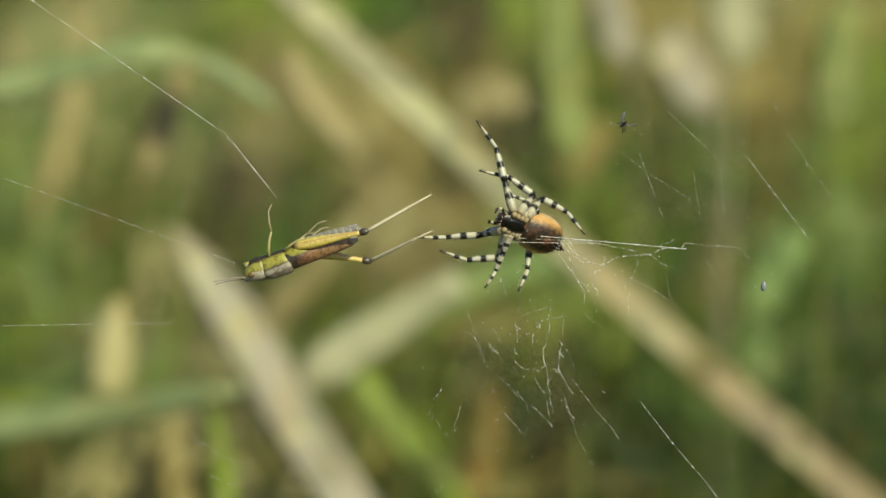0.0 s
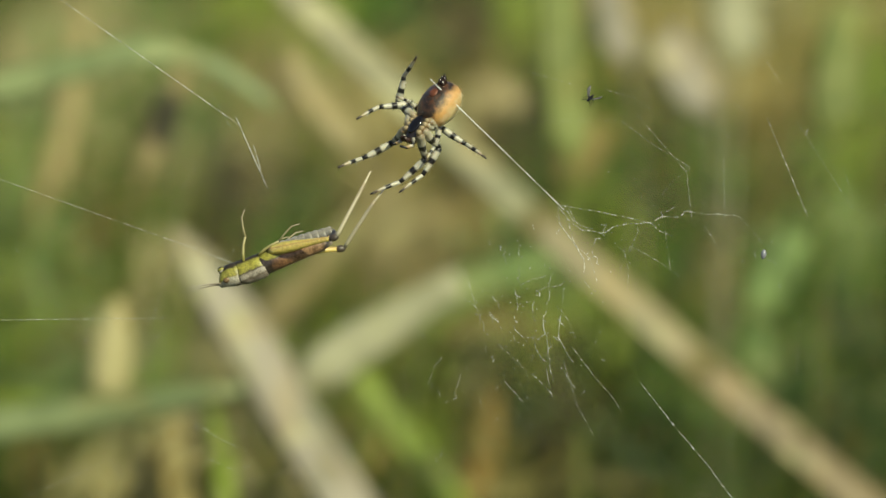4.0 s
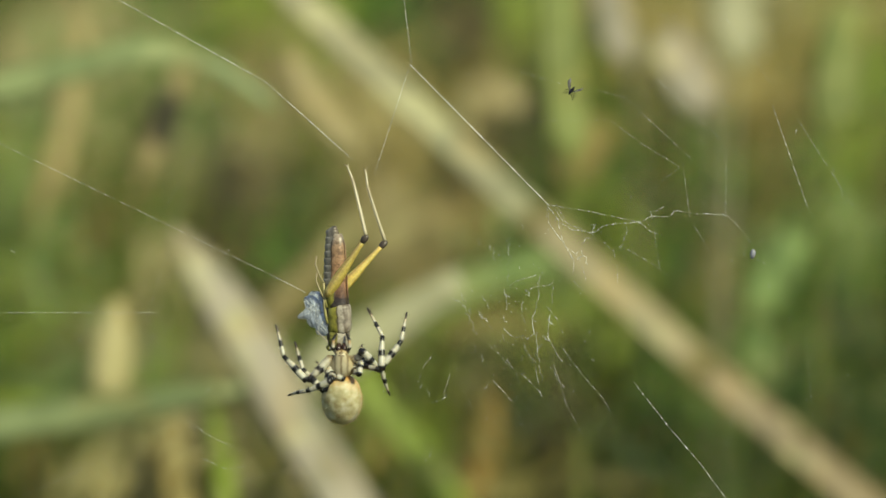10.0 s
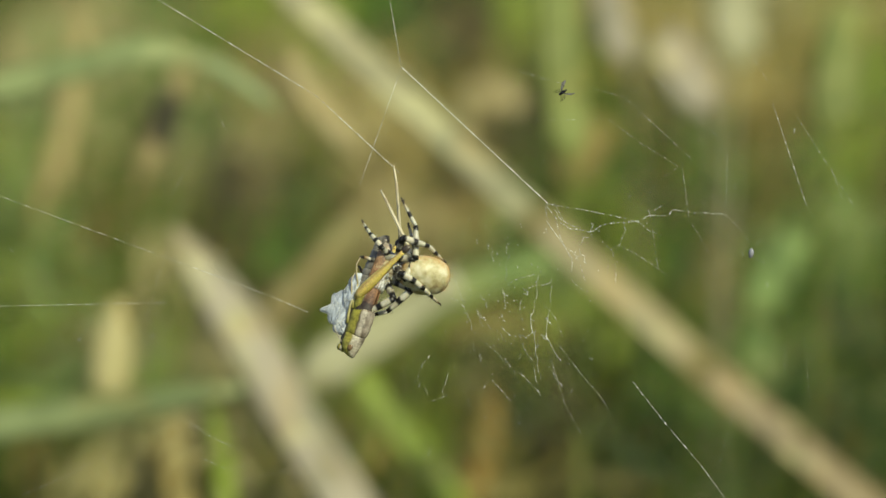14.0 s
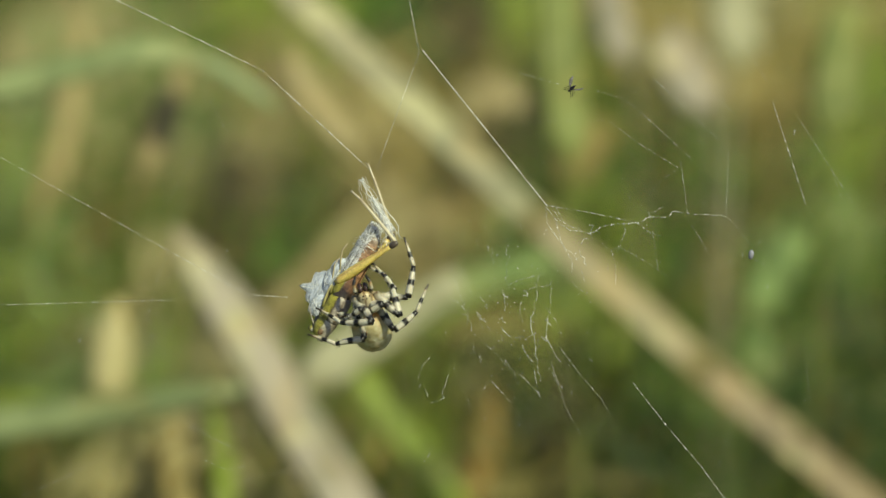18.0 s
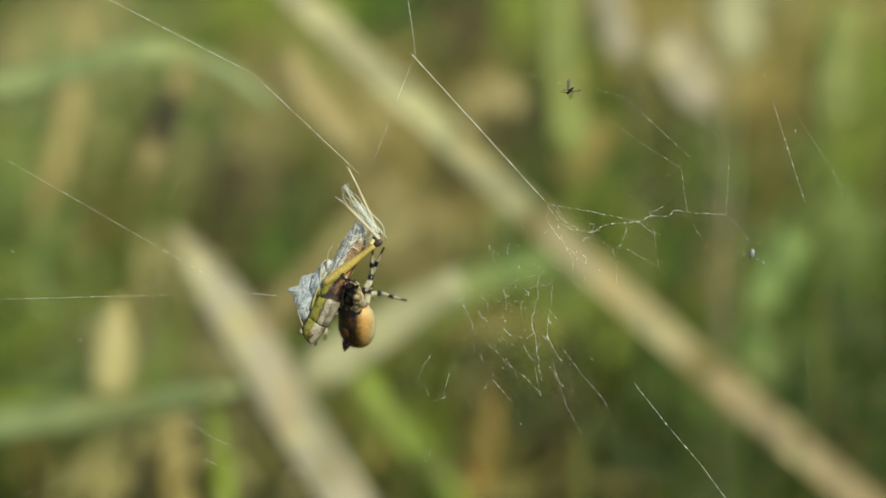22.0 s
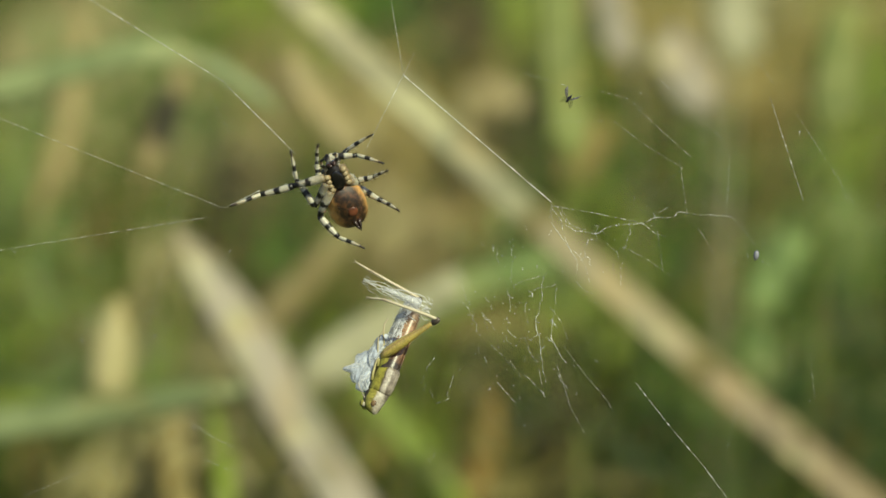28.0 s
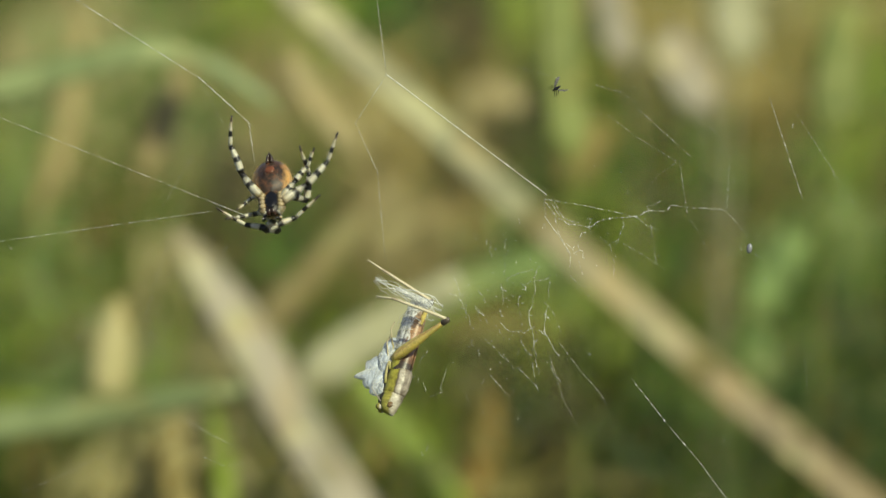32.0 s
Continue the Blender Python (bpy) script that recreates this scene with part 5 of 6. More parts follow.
    spider(19, (708, 515, 12), (-0.08, -0.32, 0.93), (0.05, -0.94, -0.32), (575, 540, 640, 565), (622, 515, 682, 520), (640, 500, 692, 512), (608, 525, 668, 590), (733, 430, 772, 485), (770, 505, 748, 488), (802, 545, 755, 540), (816, 568, 758, 585))
    spider(19.5, (680, 530, 5), (-0.7, -0.1, 0.5), (-0.3, -0.7, -0.3), (570, 545, 620, 560), (600, 500, 640, 520), (620, 490, 660, 505), (590, 570, 655, 590), (720, 425, 735, 470), (690, 450, 690, 490), (700, 480, 700, 500), (740, 480, 745, 510))
    spider(20, (650, 533, 12), (-0.8, 0.5, 0.3), (-0.55, -0.75, 0.25), (580, 480, 590, 525), (565, 582, 655, 558), (605, 560, 640, 545), (570, 585, 662, 552), (600, 470, 610, 510), (655, 448, 668, 500), (625, 482, 640, 520), (722, 415, 712, 465))
    spider(21, (662, 562, 12), (-0.85, 0.4, 0.3), (-0.45, -0.8, 0.25), (520, 552, 602, 595), (570, 625, 660, 592), (640, 510, 640, 545), (575, 622, 668, 595), (595, 500, 620, 562), (665, 472, 672, 530), (690, 505, 680, 530), (722, 440, 722, 505))
    spider(21.5, (650, 555, 5), (-0.9, 0.1, 0.3), (-0.4, -0.6, 0.5), (540, 560, 590, 590), (560, 610, 620, 600), (630, 510, 640, 540), (600, 600, 650, 600), (600, 490, 620, 540), (680, 450, 680, 520), (690, 500, 680, 530), (710, 430, 715, 500))
    spider(22, (625, 545, -12), (0, -0.8, 0.55), (-0.6, 0.4, 0.5), (680, 438, 660, 480), (660, 440, 652, 500), (660, 505, 640, 512), (720, 532, 652, 528), (558, 612, 572, 560), (545, 602, 562, 560), (590, 562, 600, 545), (575, 602, 590, 560))
    spider(23, (560, 475, -42), (0.3, 0.75, 0.45), (0.15, -0.4, 0.85), (590, 530, 640, 492), (600, 525, 645, 495), (580, 420, 575, 440), (607, 303, 560, 402), (500, 525, 520, 500), (510, 497, 520, 480), (433, 478, 500, 460), (433, 470, 495, 428))
    spider(23.5, (570, 450, -42), (0.1, -0.2, -0.4), (0.1, 0.1, 0.95), (630, 330, 620, 400), (600, 320, 590, 390), (620, 420, 610, 430), (620, 520, 600, 490), (430, 440, 510, 430), (500, 470, 530, 460), (530, 500, 540, 470), (560, 530, 545, 500))
    spider(24, (608, 425, -42), (-0.15, -0.97, 0.1), (0.1, 0, 1), (660, 303, 648, 362), (640, 380, 640, 400), (645, 430, 640, 430), (640, 480, 640, 460), (413, 440, 545, 400), (607, 303, 586, 365), (530, 425, 556, 420), (597, 540, 560, 478))
    spider(24.5, (612, 395, -42), (0, -1, 0.1), (0.05, 0, 1), (655, 275, 650, 335), (660, 320, 665, 345), (670, 370, 650, 375), (650, 430, 640, 425), (430, 400, 545, 365), (600, 280, 575, 330), (555, 385, 565, 370), (580, 470, 560, 440))
    spider(25, (622, 372, -40), (0.1, -0.9, 0.4), (0, 0.4, 0.9), (657, 253, 648, 312), (655, 296, 684, 318), (690, 345, 665, 332), (660, 420, 645, 400), (427, 370, 545, 332), (560, 290, 548, 345), (560, 372, 572, 350), (568, 415, 572, 385))
    spider(27.5, (607, 350, -12), (-0.28, -0.82, 0.5), (0.1, 0, 1), (655, 250, 620, 275), (685, 295, 655, 275), (690, 320, 635, 325), (685, 370, 640, 345), (410, 355, 515, 320), (540, 270, 515, 310), (565, 265, 560, 300), (640, 460, 565, 410))
    spider(28, (602, 332, -10), (-0.34, -0.8, 0.5), (0.15, -0.05, 1), (660, 238, 615, 262), (680, 290, 652, 262), (687, 302, 635, 318), (707, 374, 642, 335), (395, 369, 512, 322), (514, 266, 498, 322), (563, 255, 556, 292), (646, 440, 556, 388))
    spider(29, (608, 298, -10), (-0.68, -0.55, 0.45), (0.1, -0.75, 0.65), (650, 186, 612, 222), (655, 240, 632, 250), (666, 296, 660, 262), (702, 328, 672, 298), (395, 352, 545, 308), (532, 250, 520, 320), (562, 342, 590, 312), (650, 425, 573, 368))
    spider(30, (588, 246, -10), (-0.85, 0.05, 0.5), (-0.1, -0.25, 0.95), (482, 188, 530, 190), (495, 205, 545, 200), (602, 192, 590, 215), (655, 205, 630, 176), (395, 341, 502, 288), (503, 232, 542, 312), (598, 292, 590, 270), (680, 300, 610, 312))
    spider(30.5, (570, 245, -10), (-0.85, 0.1, 0.5), (-0.15, -0.2, 0.95), (470, 190, 520, 190), (500, 170, 545, 190), (600, 195, 590, 215), (650, 200, 625, 176), (400, 340, 490, 300), (500, 300, 530, 310), (580, 290, 575, 270), (670, 300, 600, 312))
    spider(31, (488, 328, -10), (-0.5, 0.75, 0.35), (-0.75, -0.3, 0.5), (382, 292, 430, 285), (390, 320, 420, 345), (430, 240, 428, 290), (437, 236, 455, 275), (377, 418, 465, 370), (437, 236, 438, 352), (470, 380, 482, 335), (601, 246, 542, 330))
    spider(31.5, (490, 325, -10), (-0.3, 0.85, 0.3), (-0.5, -0.2, 0.8), (370, 390, 450, 400), (400, 320, 440, 340), (420, 290, 440, 310), (440, 205, 445, 290), (530, 420, 540, 400), (560, 360, 550, 350), (570, 330, 550, 330), (590, 250, 570, 310))
    spider(32, (481, 346, -10), (0.05, 0.68, 0.66), (-0.12, -0.65, 0.7), (383, 368, 470, 415), (398, 388, 428, 385), (418, 372, 440, 352), (410, 205, 404, 318), (567, 345, 530, 394), (598, 234, 560, 338), (570, 240, 548, 330), (530, 258, 537, 330))

    hopper(0, (428, 488), (645, 408), (648, 410), (775, 338), (655, 463), (738, 422), 0, 0.2)
    hopper(1, (408, 530), (625, 443), (618, 460), (735, 338), (635, 482), (725, 410), 0, 0.2)
    hopper(2, (372, 515), (582, 415), (572, 442), (665, 310), (588, 443), (655, 350), 0, 0.2)
    hopper(3, (385, 510), (598, 410), (590, 437), (680, 305), (602, 447), (675, 350), 0, 0.2)
    hopper(3.6, (385, 510), (598, 410), (590, 437), (680, 305), (602, 447), (675, 350), 0, 0.2)
    hopper(5.5, (402, 405), (592, 435), (550, 310), (480, 300), (600, 390), (620, 300))
    hopper(6, (583, 545), (600, 335), (640, 400), (632, 272), (690, 393), (697, 280))
    hopper(6.5, (550, 494), (590, 320), (610, 360), (620, 270), (655, 425), (640, 290))
    hopper(7, (555, 570), (635, 385), (600, 425), (603, 330), (705, 445), (655, 345))
    hopper(7.5, (556, 530), (590, 335), (560, 400), (590, 260), (625, 420), (630, 270))
    hopper(8, (575, 487), (605, 250), (665, 305), (570, 330), (690, 425), (640, 330))
    hopper(8.5, (594, 519), (600, 275), (660, 385), (640, 320), (705, 395), (650, 330))
    hopper(9, (590, 560), (630, 340), (665, 380), (590, 300), (720, 430), (650, 365))
    hopper(9.5, (605, 545), (672, 350), (740, 350), (655, 250), (735, 355), (700, 250))
    hopper(10, (600, 625), (592, 403), (645, 425), (618, 290), (680, 430), (645, 315))
    hopper(10.5, (555, 480), (575, 360), (705, 445), (600, 370), (680, 365), (590, 360))
    hopper(11, (560, 490), (620, 292), (715, 368), (680, 250), (670, 345), (675, 255))
    hopper(11.5, (655, 500), (662, 285), (775, 395), (680, 350), (750, 355), (670, 345))
    hopper(12, (642, 535), (648, 308), (765, 425), (668, 352), (740, 370), (670, 350))
    hopper(12.5, (590, 510), (605, 300), (700, 425), (630, 350), (690, 370), (625, 345))
    hopper(13, (575, 520), (603, 308), (702, 425), (615, 365), (685, 415), (622, 360))
    hopper(13.5, (555, 520), (620, 330), (700, 440), (640, 360), (690, 390), (640, 340))
    hopper(14, (615, 628), (685, 420), (720, 440), (680, 348), (705, 430), (700, 305))
    hopper(14.5, (525, 598), (652, 420), (655, 440), (630, 350), (650, 430), (640, 310))
    hopper(16.5, (556, 598), (662, 415), (665, 425), (630, 360), (670, 420), (640, 310))
    hopper(17, (568, 607), (650, 402), (655, 410), (622, 358), (665, 415), (635, 308), 0, 0.1)
    hopper(18, (560, 600), (670, 402), (697, 433), (630, 343), (690, 420), (655, 298))
    hopper(19, (557, 600), (668, 402), (695, 437), (632, 345), (690, 430), (655, 300), 0, -0.3)
    hopper(20, (550, 588), (662, 397), (715, 455), (655, 350), (710, 450), (660, 300), 0, -0.3)
    hopper(21, (562, 606), (667, 410), (712, 462), (660, 350), (710, 445), (655, 305), 0, -0.3)
    hopper(22, (543, 605), (642, 402), (670, 430), (604, 355), (665, 420), (625, 315))
    hopper(23, (550, 606), (645, 393), (667, 412), (595, 350), (660, 405), (612, 303), 0, 0.1)
    hopper(24, (678, 640), (662, 405), (710, 425), (615, 368), (705, 415), (615, 313), 0, -0.1)
    hopper(24.5, (678, 632), (680, 415), (705, 430), (620, 380), (700, 420), (620, 320), 0, -0.1)
    hopper(25, (580, 560), (690, 372), (728, 422), (625, 380), (715, 390), (613, 333), 0, -0.1)
    hopper(27.5, (658, 690), (712, 505), (740, 530), (650, 470), (725, 505), (640, 440))
    hopper(28, (655, 727), (735, 535), (762, 573), (653, 520), (740, 535), (638, 470))
    hopper(29, (675, 722), (737, 523), (770, 555), (660, 508), (745, 515), (643, 463))
    hopper(30, (690, 725), (730, 540), (747, 573), (670, 513), (760, 535), (668, 468))
    hopper(31, (700, 725), (762, 540), (808, 573), (703, 523), (790, 525), (688, 472))
    hopper(32, (685, 730), (742, 540), (780, 573), (675, 520), (765, 530), (662, 468))

    # the long line to the upper left: where it leaves the view, its bend, its end, and a last short piece
    for row in ((0, 55, 0, 402, 240, 487, 347, 492, 360), (1, 30, 0, 408, 268, 474, 382, 476, 390), (2, -10, 0, 352, 265, 416, 367, 418, 375), (3, 60, 0, 419, 240, 445, 358, 446, 366),
                (5.5, 200, 0, 430, 190, 520, 260, 525, 265), (6, 300, 0, 515, 165, 637, 268, 650, 275), (7, 250, 0, 480, 210, 605, 335, 612, 340), (8, 240, 0, 480, 203, 575, 300, 585, 310), (9, 205, 0, 418, 107, 597, 272, 620, 290),
                (10, 210, 0, 470, 145, 615, 275, 645, 300), (11, 300, 0, 560, 100, 685, 212, 688, 225), (12, 220, 0, 460, 130, 636, 303, 660, 315), (13, 190, 0, 425, 140, 583, 305, 590, 312), (14, 280, 0, 560, 170, 700, 300, 705, 310),
                (17, 195, 0, 440, 135, 622, 308, 630, 312), (18, 205, 0, 465, 125, 648, 295, 655, 300), (19, 210, 0, 468, 130, 652, 297, 660, 302), (21, 205, 0, 465, 132, 650, 300, 655, 308), (23, 185, 0, 432, 130, 605, 300, 612, 306),
                (24, 185, 0, 440, 140, 606, 312, 612, 318), (25, 180, 0, 430, 150, 593, 326, 600, 330), (28, 160, 0, 393, 143, 516, 266, 518, 270), (29, 160, 0, 410, 118, 535, 249, 536, 252), (30, 140, 0, 385, 100, 506, 236, 507, 240),
                (31, 130, 0, 360, 145, 432, 225, 437, 236), (32, 135, 0, 355, 140, 440, 217, 450, 285)):
        A.append(row)
    for i, row in enumerate(A):
        if row[0] < 30.9:
            (kx, ky), (ex, ey) = row[3:5], row[5:7]
            A[i] = (*row[:7], ex + 0.06 * (ex - kx), ey + 0.06 * (ey - ky))
    # the upper line: where it leaves the view, its knot, the bends below, and the prey's feet
    for row in ((0, 790, -900, 800, -400, 790, -20, 780, -10, 800, -500), (4, 790, -900, 800, -400, 790, -20, 780, -10, 800, -500), (6, 715, 0, 735, 112, 700, 200, 690, 240, 680, 270), (9, 714, 0, 730, 112, 690, 190, 665, 240, 665, 290), (10, 715, 0, 728, 108, 690, 220, 662, 300, 662, 310),
                (12, 715, 0, 728, 110, 692, 240, 672, 315, 672, 318), (13, 688, 0, 708, 122, 670, 250, 640, 320, 635, 330), (17, 710, 0, 730, 105, 690, 220, 655, 305, 655, 310), (19, 735, 0, 750, 85, 715, 190, 680, 295, 672, 300), (21, 735, 0, 748, 88, 710, 200, 672, 300, 668, 306),
                (23, 708, 0, 722, 100, 685, 190, 645, 300, 640, 306), (25, 705, 0, 718, 115, 685, 185, 657, 253, 655, 262), (28, 692, 0, 714, 133, 678, 200, 660, 238, 660, 240), (29, 690, 0, 710, 135, 680, 190, 655, 238, 655, 300), (30, 680, 0, 700, 135, 665, 180, 672, 300, 682, 460),
                (31, 672, 0, 690, 135, 655, 215, 683, 310, 700, 462), (32, 667, 0, 684, 132, 629, 218, 668, 305, 682, 462)):
        U.append(row)
    for i, row in enumerate(U):
        if row[0] < 29.5:
            (kx, ky), (fx, fy) = row[3:5], row[9:11]
            U[i] = (*row[:5], kx + 0.45 * (fx - kx), ky + 0.45 * (fy - ky), kx + 0.8 * (fx - kx), ky + 0.8 * (fy - ky), fx, fy)
    # the bright line from the spider, later from the knot, to the torn sheet
    for row in ((0, 862, 410, 1215, 441), (1, 950, 374, 1215, 408), (2, 855, 266, 1003, 402), (3, 795, 165, 1003, 382), (5.5, 735, 118, 990, 362), (6, 735, 112, 990, 360), (9, 730, 112, 972, 364), (13, 708, 122, 970, 360), (19, 750, 85, 968, 365), (23, 722, 100, 963, 353), (28, 714, 133, 976, 358), (32, 684, 132, 968, 345)):
        D.append(row)
    # the line to the left, the level one below it, and the tie to the silk
    for row in ((0, 18, 320, 350, 440, 0, 577, 305, 572, 365, 446), (3, 10, 305, 345, 430, 0, 570, 300, 565, 360, 436), (6, 150, 400, 420, 490, 0, 560, 290, 560, 480, 515), (8, 300, 340, 460, 402, 0, 556, 285, 556, 505, 420), (9, 160, 325, 482, 480, 0, 555, 280, 555, 515, 497), (12, 250, 395, 455, 490, 0, 550, 280, 550, 510, 510), (13, 235, 350, 440, 440, 0, 545, 300, 540, 480, 445),
                (14, 250, 440, 480, 525, 0, 542, 300, 536, 515, 540), (17, 200, 400, 445, 540, 0, 540, 310, 532, 512, 546), (19, 125, 340, 435, 504, 0, 540, 313, 531, 495, 506), (21, 125, 350, 440, 520, 0, 540, 313, 531, 500, 524), (22, 110, 340, 418, 517, 0, 530, 310, 522, 490, 524), (23, 130, 330, 445, 485, 0, 520, 300, 518, 500, 530),
                (24, 200, 330, 413, 440, 0, 500, 330, 470, 430, 432), (25, 120, 270, 427, 370, 0, 460, 350, 400, 440, 364), (28, 75, 240, 396, 369, 0, 443, 372, 384, 410, 362), (29, 60, 235, 396, 352, 0, 440, 370, 385, 410, 346), (30, 50, 225, 396, 341, 0, 430, 372, 380, 410, 335), (32, 50, 228, 365, 354, 30, 423, 376, 374, 380, 360)):
        L.append(row)
    # sway of the torn sheet
    for row in ((0, 22, 55), (0.5, 20, 45), (1, 18, 28), (2, 22, 22), (3, 22, 4), (3.6, 22, 0), (6, 22, -5), (9, 5, -2), (13, 0, -3), (17, 1, -6), (17.5, 6, 5), (18, 0, -1), (19, 0, 0), (20.5, 3, 5), (21, 0, 3), (22.2, 2, -4), (23, -2, -9),
                (24, 4, -4), (24.5, 7, -1), (25, 0, -4), (27.5, 12, -1), (28, 9, 0), (29, 9, -3), (29.5, 9, 3), (30, 4, -4), (30.5, 7, -4), (31, 7, 0), (31.5, 7, -6), (32, -3, -12)):
        R.append(row)
    # the stuck fly
    for row in ((0, 1104, 220), (0.5, 1098, 214), (1, 1092, 206), (1.3, 1076, 196), (2, 1068, 188), (3, 1055, 180), (6, 1030, 165), (9, 1018, 160), (13, 995, 165), (17, 1008, 156), (18, 1012, 157), (19, 1015, 159), (20.5, 1017, 171), (22, 1009, 161), (23, 1003, 153), (24.5, 1008, 163), (25, 996, 167), (28, 1007, 175), (30, 1000, 170), (32, 985, 157)):
        Y.append(row)
    times = [round(0.2 * k, 1) for k in range(161)]

    def world_rows(rows):
        return [(t, WEB @ Matrix.LocRotScale(on_web(0, 0) + m.translation * STEP, m.to_quaternion(), None)) for t, m in rows]

    def local_rows(rows):
        return [(t, Matrix.LocRotScale(m.translation * STEP, m.to_quaternion(), None)) for t, m in rows]

    body, hop = [], []
    pieces = {k: [] for k in range(24)}
    last = {}
    for t in times:
        v = glide(S, t)
        at = Vector((v[0], -v[1], v[2]))
        m = axes(Vector((v[3], -v[4], v[5])), -Vector((v[6], -v[7], v[8])), at)
        body.append((t, m))
        inv = m.inverted()
        vd = v[8] / max(1e-6, math.sqrt(v[6] ** 2 + v[7] ** 2 + v[8] ** 2))
        for i, (root, segs, (l1, l2, l3)) in enumerate(SPIDER_LEGS):
            fx, fy, kx, ky = v[9 + 4 * i:13 + 4 * i]
            tip = inv @ Vector((fx, -fy, v[2] + 10 * vd))
            bend = inv @ Vector((kx, -ky, v[2] - 22 * vd))
            knee, ankle, end = reach_leg(root, tip, bend, l1, l2, l3)
            for j, (a, b) in enumerate(((root, knee), (knee, ankle), (ankle, end))):
                key = 3 * i + j
                up = last.get(key, Vector((0, 0, 1)))
                q = axes(b - a, up, a)
                last[key] = q.col[2].to_3d()
                pieces[key].append((t, q))
    walk(SPIDER, world_rows(body))
    for i, (root, segs, sizes) in enumerate(SPIDER_LEGS):
        for j, ob in enumerate(segs):
            walk(ob, local_rows(pieces[3 * i + j]))

    leg_rows = [[], [], [], []]
    shin_line = []
    for t in times:
        v = glide(H, t)
        h, q = Vector((v[0], -v[1], 0)), Vector((v[2], -v[3], 0))
        f = h - q
        short = max(0.0, 222 ** 2 - f.length ** 2)
        f.z = v[14] * math.sqrt(short)
        mid = (h + q) / 2 + Vector((0, 0, v[12]))
        flat = Vector((-f.y, f.x, 0))
        m = axes(f, flat.normalized() + Vector((0, 0, v[13])), mid)
        hop.append((t, m))
        inv = m.inverted()
        ends = []
        for i, (root, fem, shin) in enumerate(HOPPER_LEGS):
            hip = m @ root
            sign = 1 if i == 0 else -1
            kx, ky, fx, fy = v[4 + 4 * i:8 + 4 * i]
            knee = aim(hip, kx, ky, FEMUR, 0.6 * sign)
            knee = hip + (knee - hip).normalized() * FEMUR
            end = aim(knee, fx, fy, SHIN + 22, -0.6 * sign)
            ends += [knee, end]
            for j, (a, b) in enumerate(((hip, knee), (knee, end))):
                key = ("h", i, j)
                up = last.get(key, Vector((0, 0, 1)) if j else m.col[2].to_3d() * -1)
                g = axes(b - a, up, a)
                last[key] = g.col[2].to_3d()
                leg_rows[2 * i + j].append((t, inv @ g))
        shin_line.append((t, (ends[0] + ends[2]) / 2, (ends[1] + ends[3]) / 2))
    walk(HOPPER, world_rows(hop))
    for i, (root, fem, shin) in enumerate(HOPPER_LEGS):
        walk(fem, local_rows(leg_rows[2 * i]))
        walk(shin, local_rows(leg_rows[2 * i + 1]))
    for s, ob in ANTENNAE:
        out = axes(Vector((s * 0.05, 0.93, -0.34)), Vector((0, 0, 1)), Vector((s * 5, 108, 8)))
        back = axes(Vector((s * 0.25, -0.5, -0.8)), Vector((0, 0, 1)), Vector((s * 5, 108, 8)))
        side = axes(Vector((s * 1.0, 0.2, -0.5)), Vector((0, 0, 1)), Vector((s * 5, 108, 9)))
        walk(ob, local_rows([(0, out), (5.5, out), (6.6, side), (7.6, back), (32, back)]))
    for s, yy, ob in SMALL_LEGS:
        root = Vector((s * 13, yy, -13))
        if s > 0 and yy > 40:
            a = axes(Vector((0.1, -0.45, -0.86)), Vector((0, -1, 0)), root)
        else:
            a = axes(Vector((s * 0.2, -0.96, -0.14)), Vector((0, 0, 1)), root)
        b = axes(Vector((s * 0.12, -0.97, -0.06)), Vector((0, 0, 1)), root)
        walk(ob, local_rows([(0, a), (6.5, a), (8.5, b), (32, b)]))

    # silk leaves the spinnerets and stays on the prey
    for ob, start, place, turn, fold in SHEETS + WRAPS:
        rows = []
        stay = pose(*place, *turn)
        inside = pose(0, -37, 8, *fold)
        for (t, ms), (_, mh) in zip(body, hop):
            a, b = ms @ inside, mh @ stay
            k = max(0.0, min(1.0, (t - start) / 0.6))
            rows.append((t, Matrix.LocRotScale(a.translation.lerp(b.translation, k), a.to_quaternion().slerp(b.to_quaternion(), k), None)))
        walk(ob, world_rows(rows))

    for ob, start, share in NETS:
        rows = []
        inside = pose(0, -37, 8)
        for (t, ms), (_, knee, foot) in zip(body, shin_line):
            a, b = ms @ inside, axes(foot - knee, Vector((0, 0, 1)), knee.lerp(foot, share))
            k = max(0.0, min(1.0, (t - start) / 0.6))
            rows.append((t, Matrix.LocRotScale(a.translation.lerp(b.translation, k), a.to_quaternion().slerp(b.to_quaternion(), k), None)))
        walk(ob, world_rows(rows))

    # threads: each hangs at one end and points at the other
    def strung(ob, ends):
        rows = []
        for t in times:
            x, y, x2, y2 = ends(t)
            rows.append((t, axes(Vector((x2 - x, y - y2, 0)), Vector((0, 0, 1)), Vector((x, -y, -3)))))
        walk(ob, world_rows(rows))

    strung(LINE_A1, lambda t: (*glide(A, t)[2:4], *glide(A, t)[0:2]))
    strung(LINE_A2, lambda t: (*glide(A, t)[4:6], *glide(A, t)[2:4]))
    strung(LINE_A4, lambda t: (*glide(A, t)[2:4], *glide(A, t)[4:6]))
    strung(LINE_A3, lambda t: (*glide(A, t)[6:8], *glide(A, t)[4:6]))
    strung(LINE_UP, lambda t: (*glide(U, t)[2:4], *glide(U, t)[0:2]))
    strung(LINE_RIGHT, lambda t: tuple(glide(D, t)))
    strung(LINE_RIGHT2, lambda t: (*glide(D, t)[2:4], *glide(D, t)[0:2]))
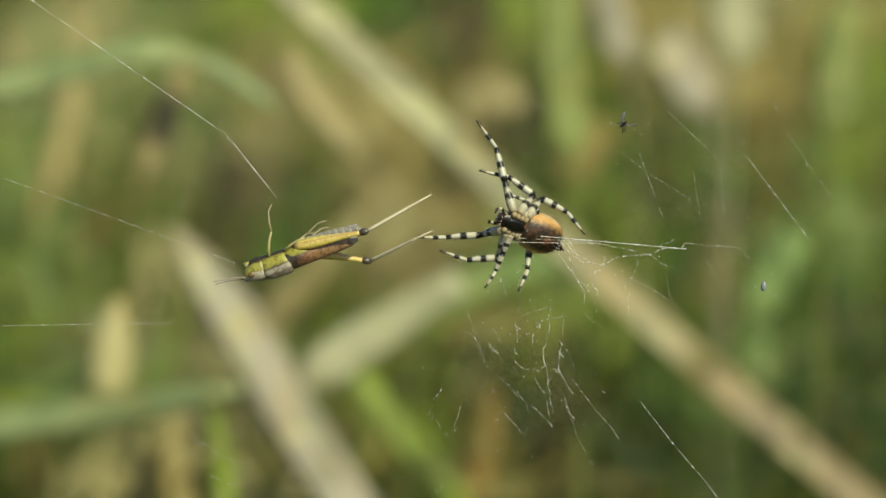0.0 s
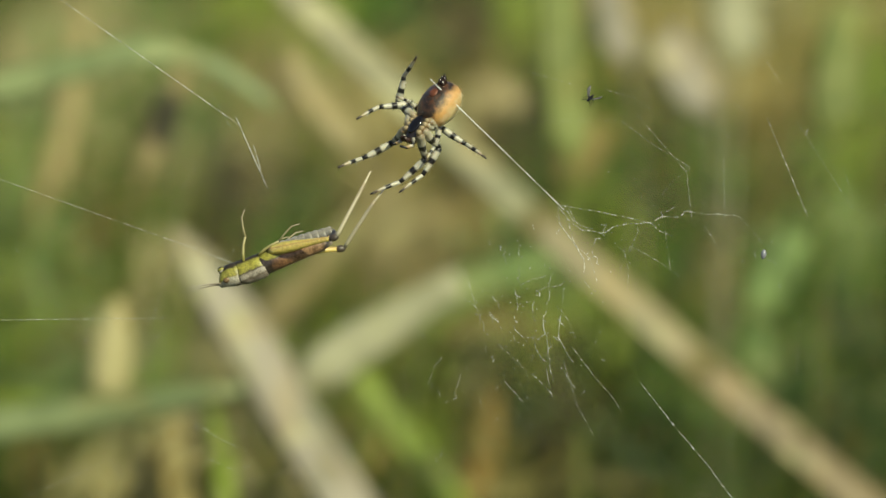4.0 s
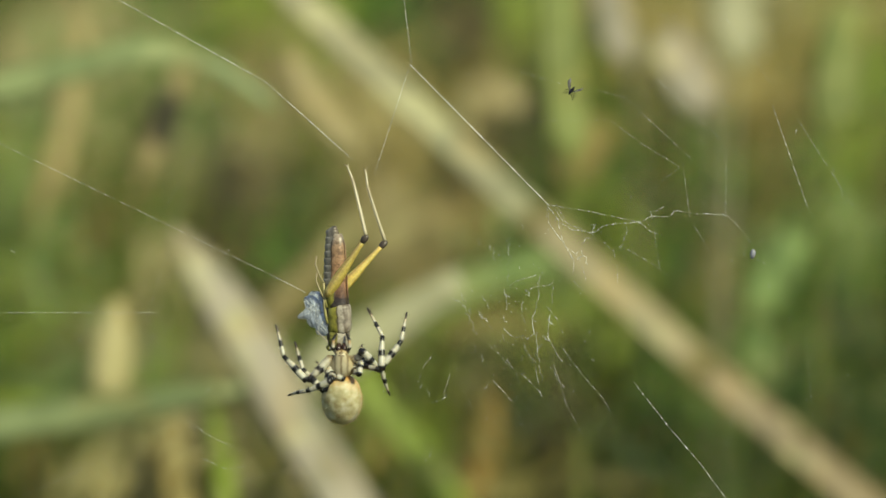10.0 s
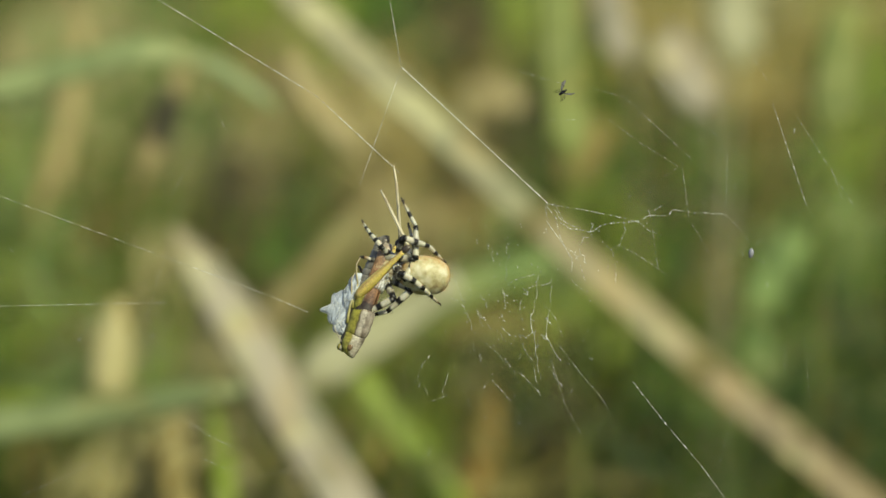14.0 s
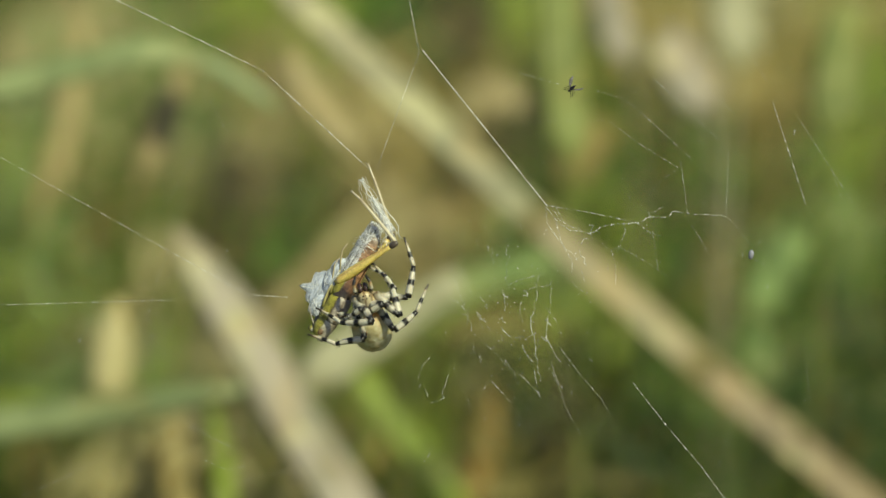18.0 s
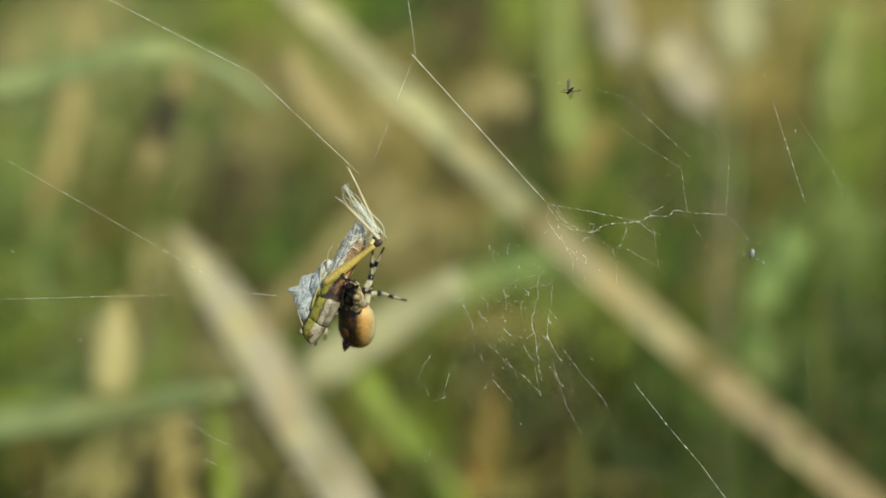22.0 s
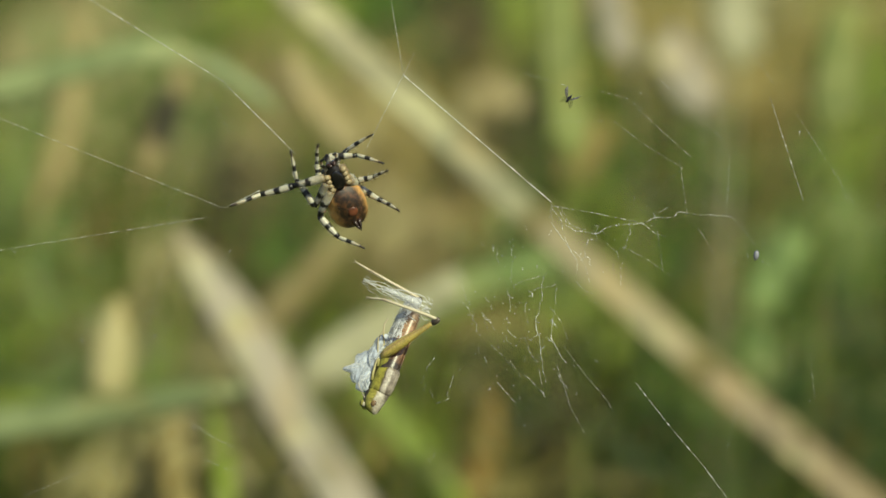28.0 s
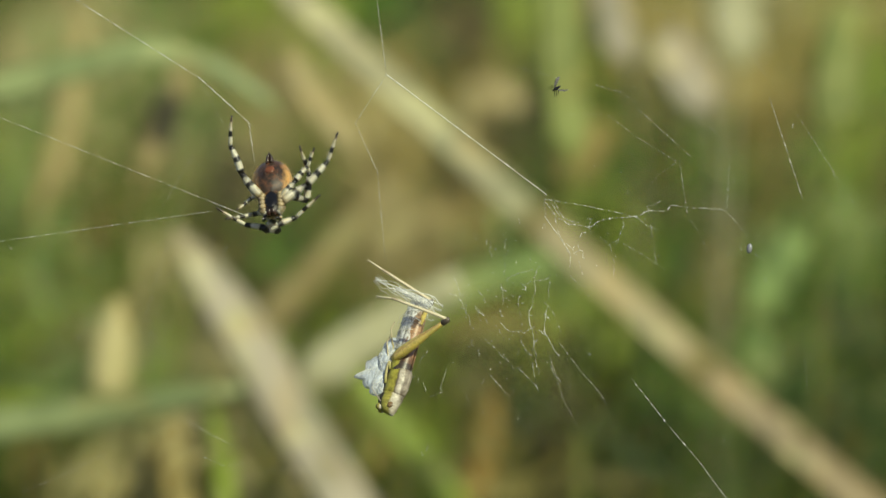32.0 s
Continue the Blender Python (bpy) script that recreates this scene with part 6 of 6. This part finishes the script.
    for k, ob in enumerate(BUNDLE):
        strung(ob, lambda t: tuple(glide(D, t) + (1 + k) * np.array((5, 9, -2, -3)) * max(0.0, 1 - t / 5.5)))
    strung(LINE_DOWN, lambda t: (*glide(U, t)[2:4], *glide(U, t)[4:6]))
    strung(LINE_DOWN2, lambda t: (*glide(U, t)[4:6], *glide(U, t)[6:8]))
    strung(LINE_DOWN3, lambda t: (*glide(U, t)[8:10], *glide(U, t)[6:8]))
    strung(LINE_LEFT, lambda t: (*glide(L, t)[2:4], *glide(L, t)[0:2]))
    strung(LINE_LEVEL, lambda t: (*glide(L, t)[6:8], *glide(L, t)[4:6]))
    strung(LINE_TIE, lambda t: (*glide(L, t)[2:4], *glide(L, t)[8:10]))

    # spokes of the sheet on the far side, slackening as it tears
    for ob, rows in zip(RAYS, (((0, 1318, 272, 1432, 424), (1, 1332, 255, 1428, 400), (3, 1350, 220, 1425, 380), (6, 1368, 195, 1430, 370), (19, 1368, 180, 1432, 380), (32, 1362, 172, 1428, 375)),
                               ((0, 1385, 225, 1480, 360), (1, 1405, 230, 1505, 380), (3, 1410, 215, 1505, 365), (32, 1412, 205, 1505, 350)),
                               ((0, 1128, 262, 1172, 382), (1, 1130, 250, 1190, 365), (3, 1130, 215, 1205, 320), (6, 1130, 195, 1225, 282), (19, 1130, 195, 1225, 282), (32, 1126, 190, 1220, 275)),
                               ((0, 1225, 290, 1240, 390), (1, 1228, 290, 1240, 390), (3, 1215, 290, 1225, 385), (32, 1203, 285, 1216, 378)),
                               ((0, 1275, 280, 1282, 400), (1, 1272, 275, 1276, 395), (3, 1280, 270, 1282, 385), (32, 1292, 265, 1286, 384)))):
        strung(ob, lambda t: tuple(glide(rows, t)))

    # the torn sheet of the web sways with the wind
    for ob, (x, y) in TORN:
        rows = []
        for t in times[::2]:
            dx, dy = glide(R, t)
            k = 1.0 if x > 600 else 0.5
            if y > 650 and x > 1100:
                k = 0.6
            rows.append((t, Matrix.Translation((x + k * dx, -(y + k * dy), -2))))
        walk(ob, world_rows(rows))
    walk(FLECKS, world_rows([(t, Matrix.Translation((1000 + glide(R, t)[0], -(500 + glide(R, t)[1]), -2))) for t in times[::2]]))
    walk(fly, world_rows([(t, Matrix.Translation((glide(Y, t)[0], -glide(Y, t)[1], 0)) @ pose(0, 0, 0, 0, 20, 130 + 18 * math.sin(t * 0.7))) for t in times]))
    walk(bug, world_rows([(t, Matrix.Translation((1329 + glide(R, t)[0], -(452 + glide(R, t)[1]), 0)) @ pose(0, 0, 0, 0, 0, -8)) for t in times]))


motions()
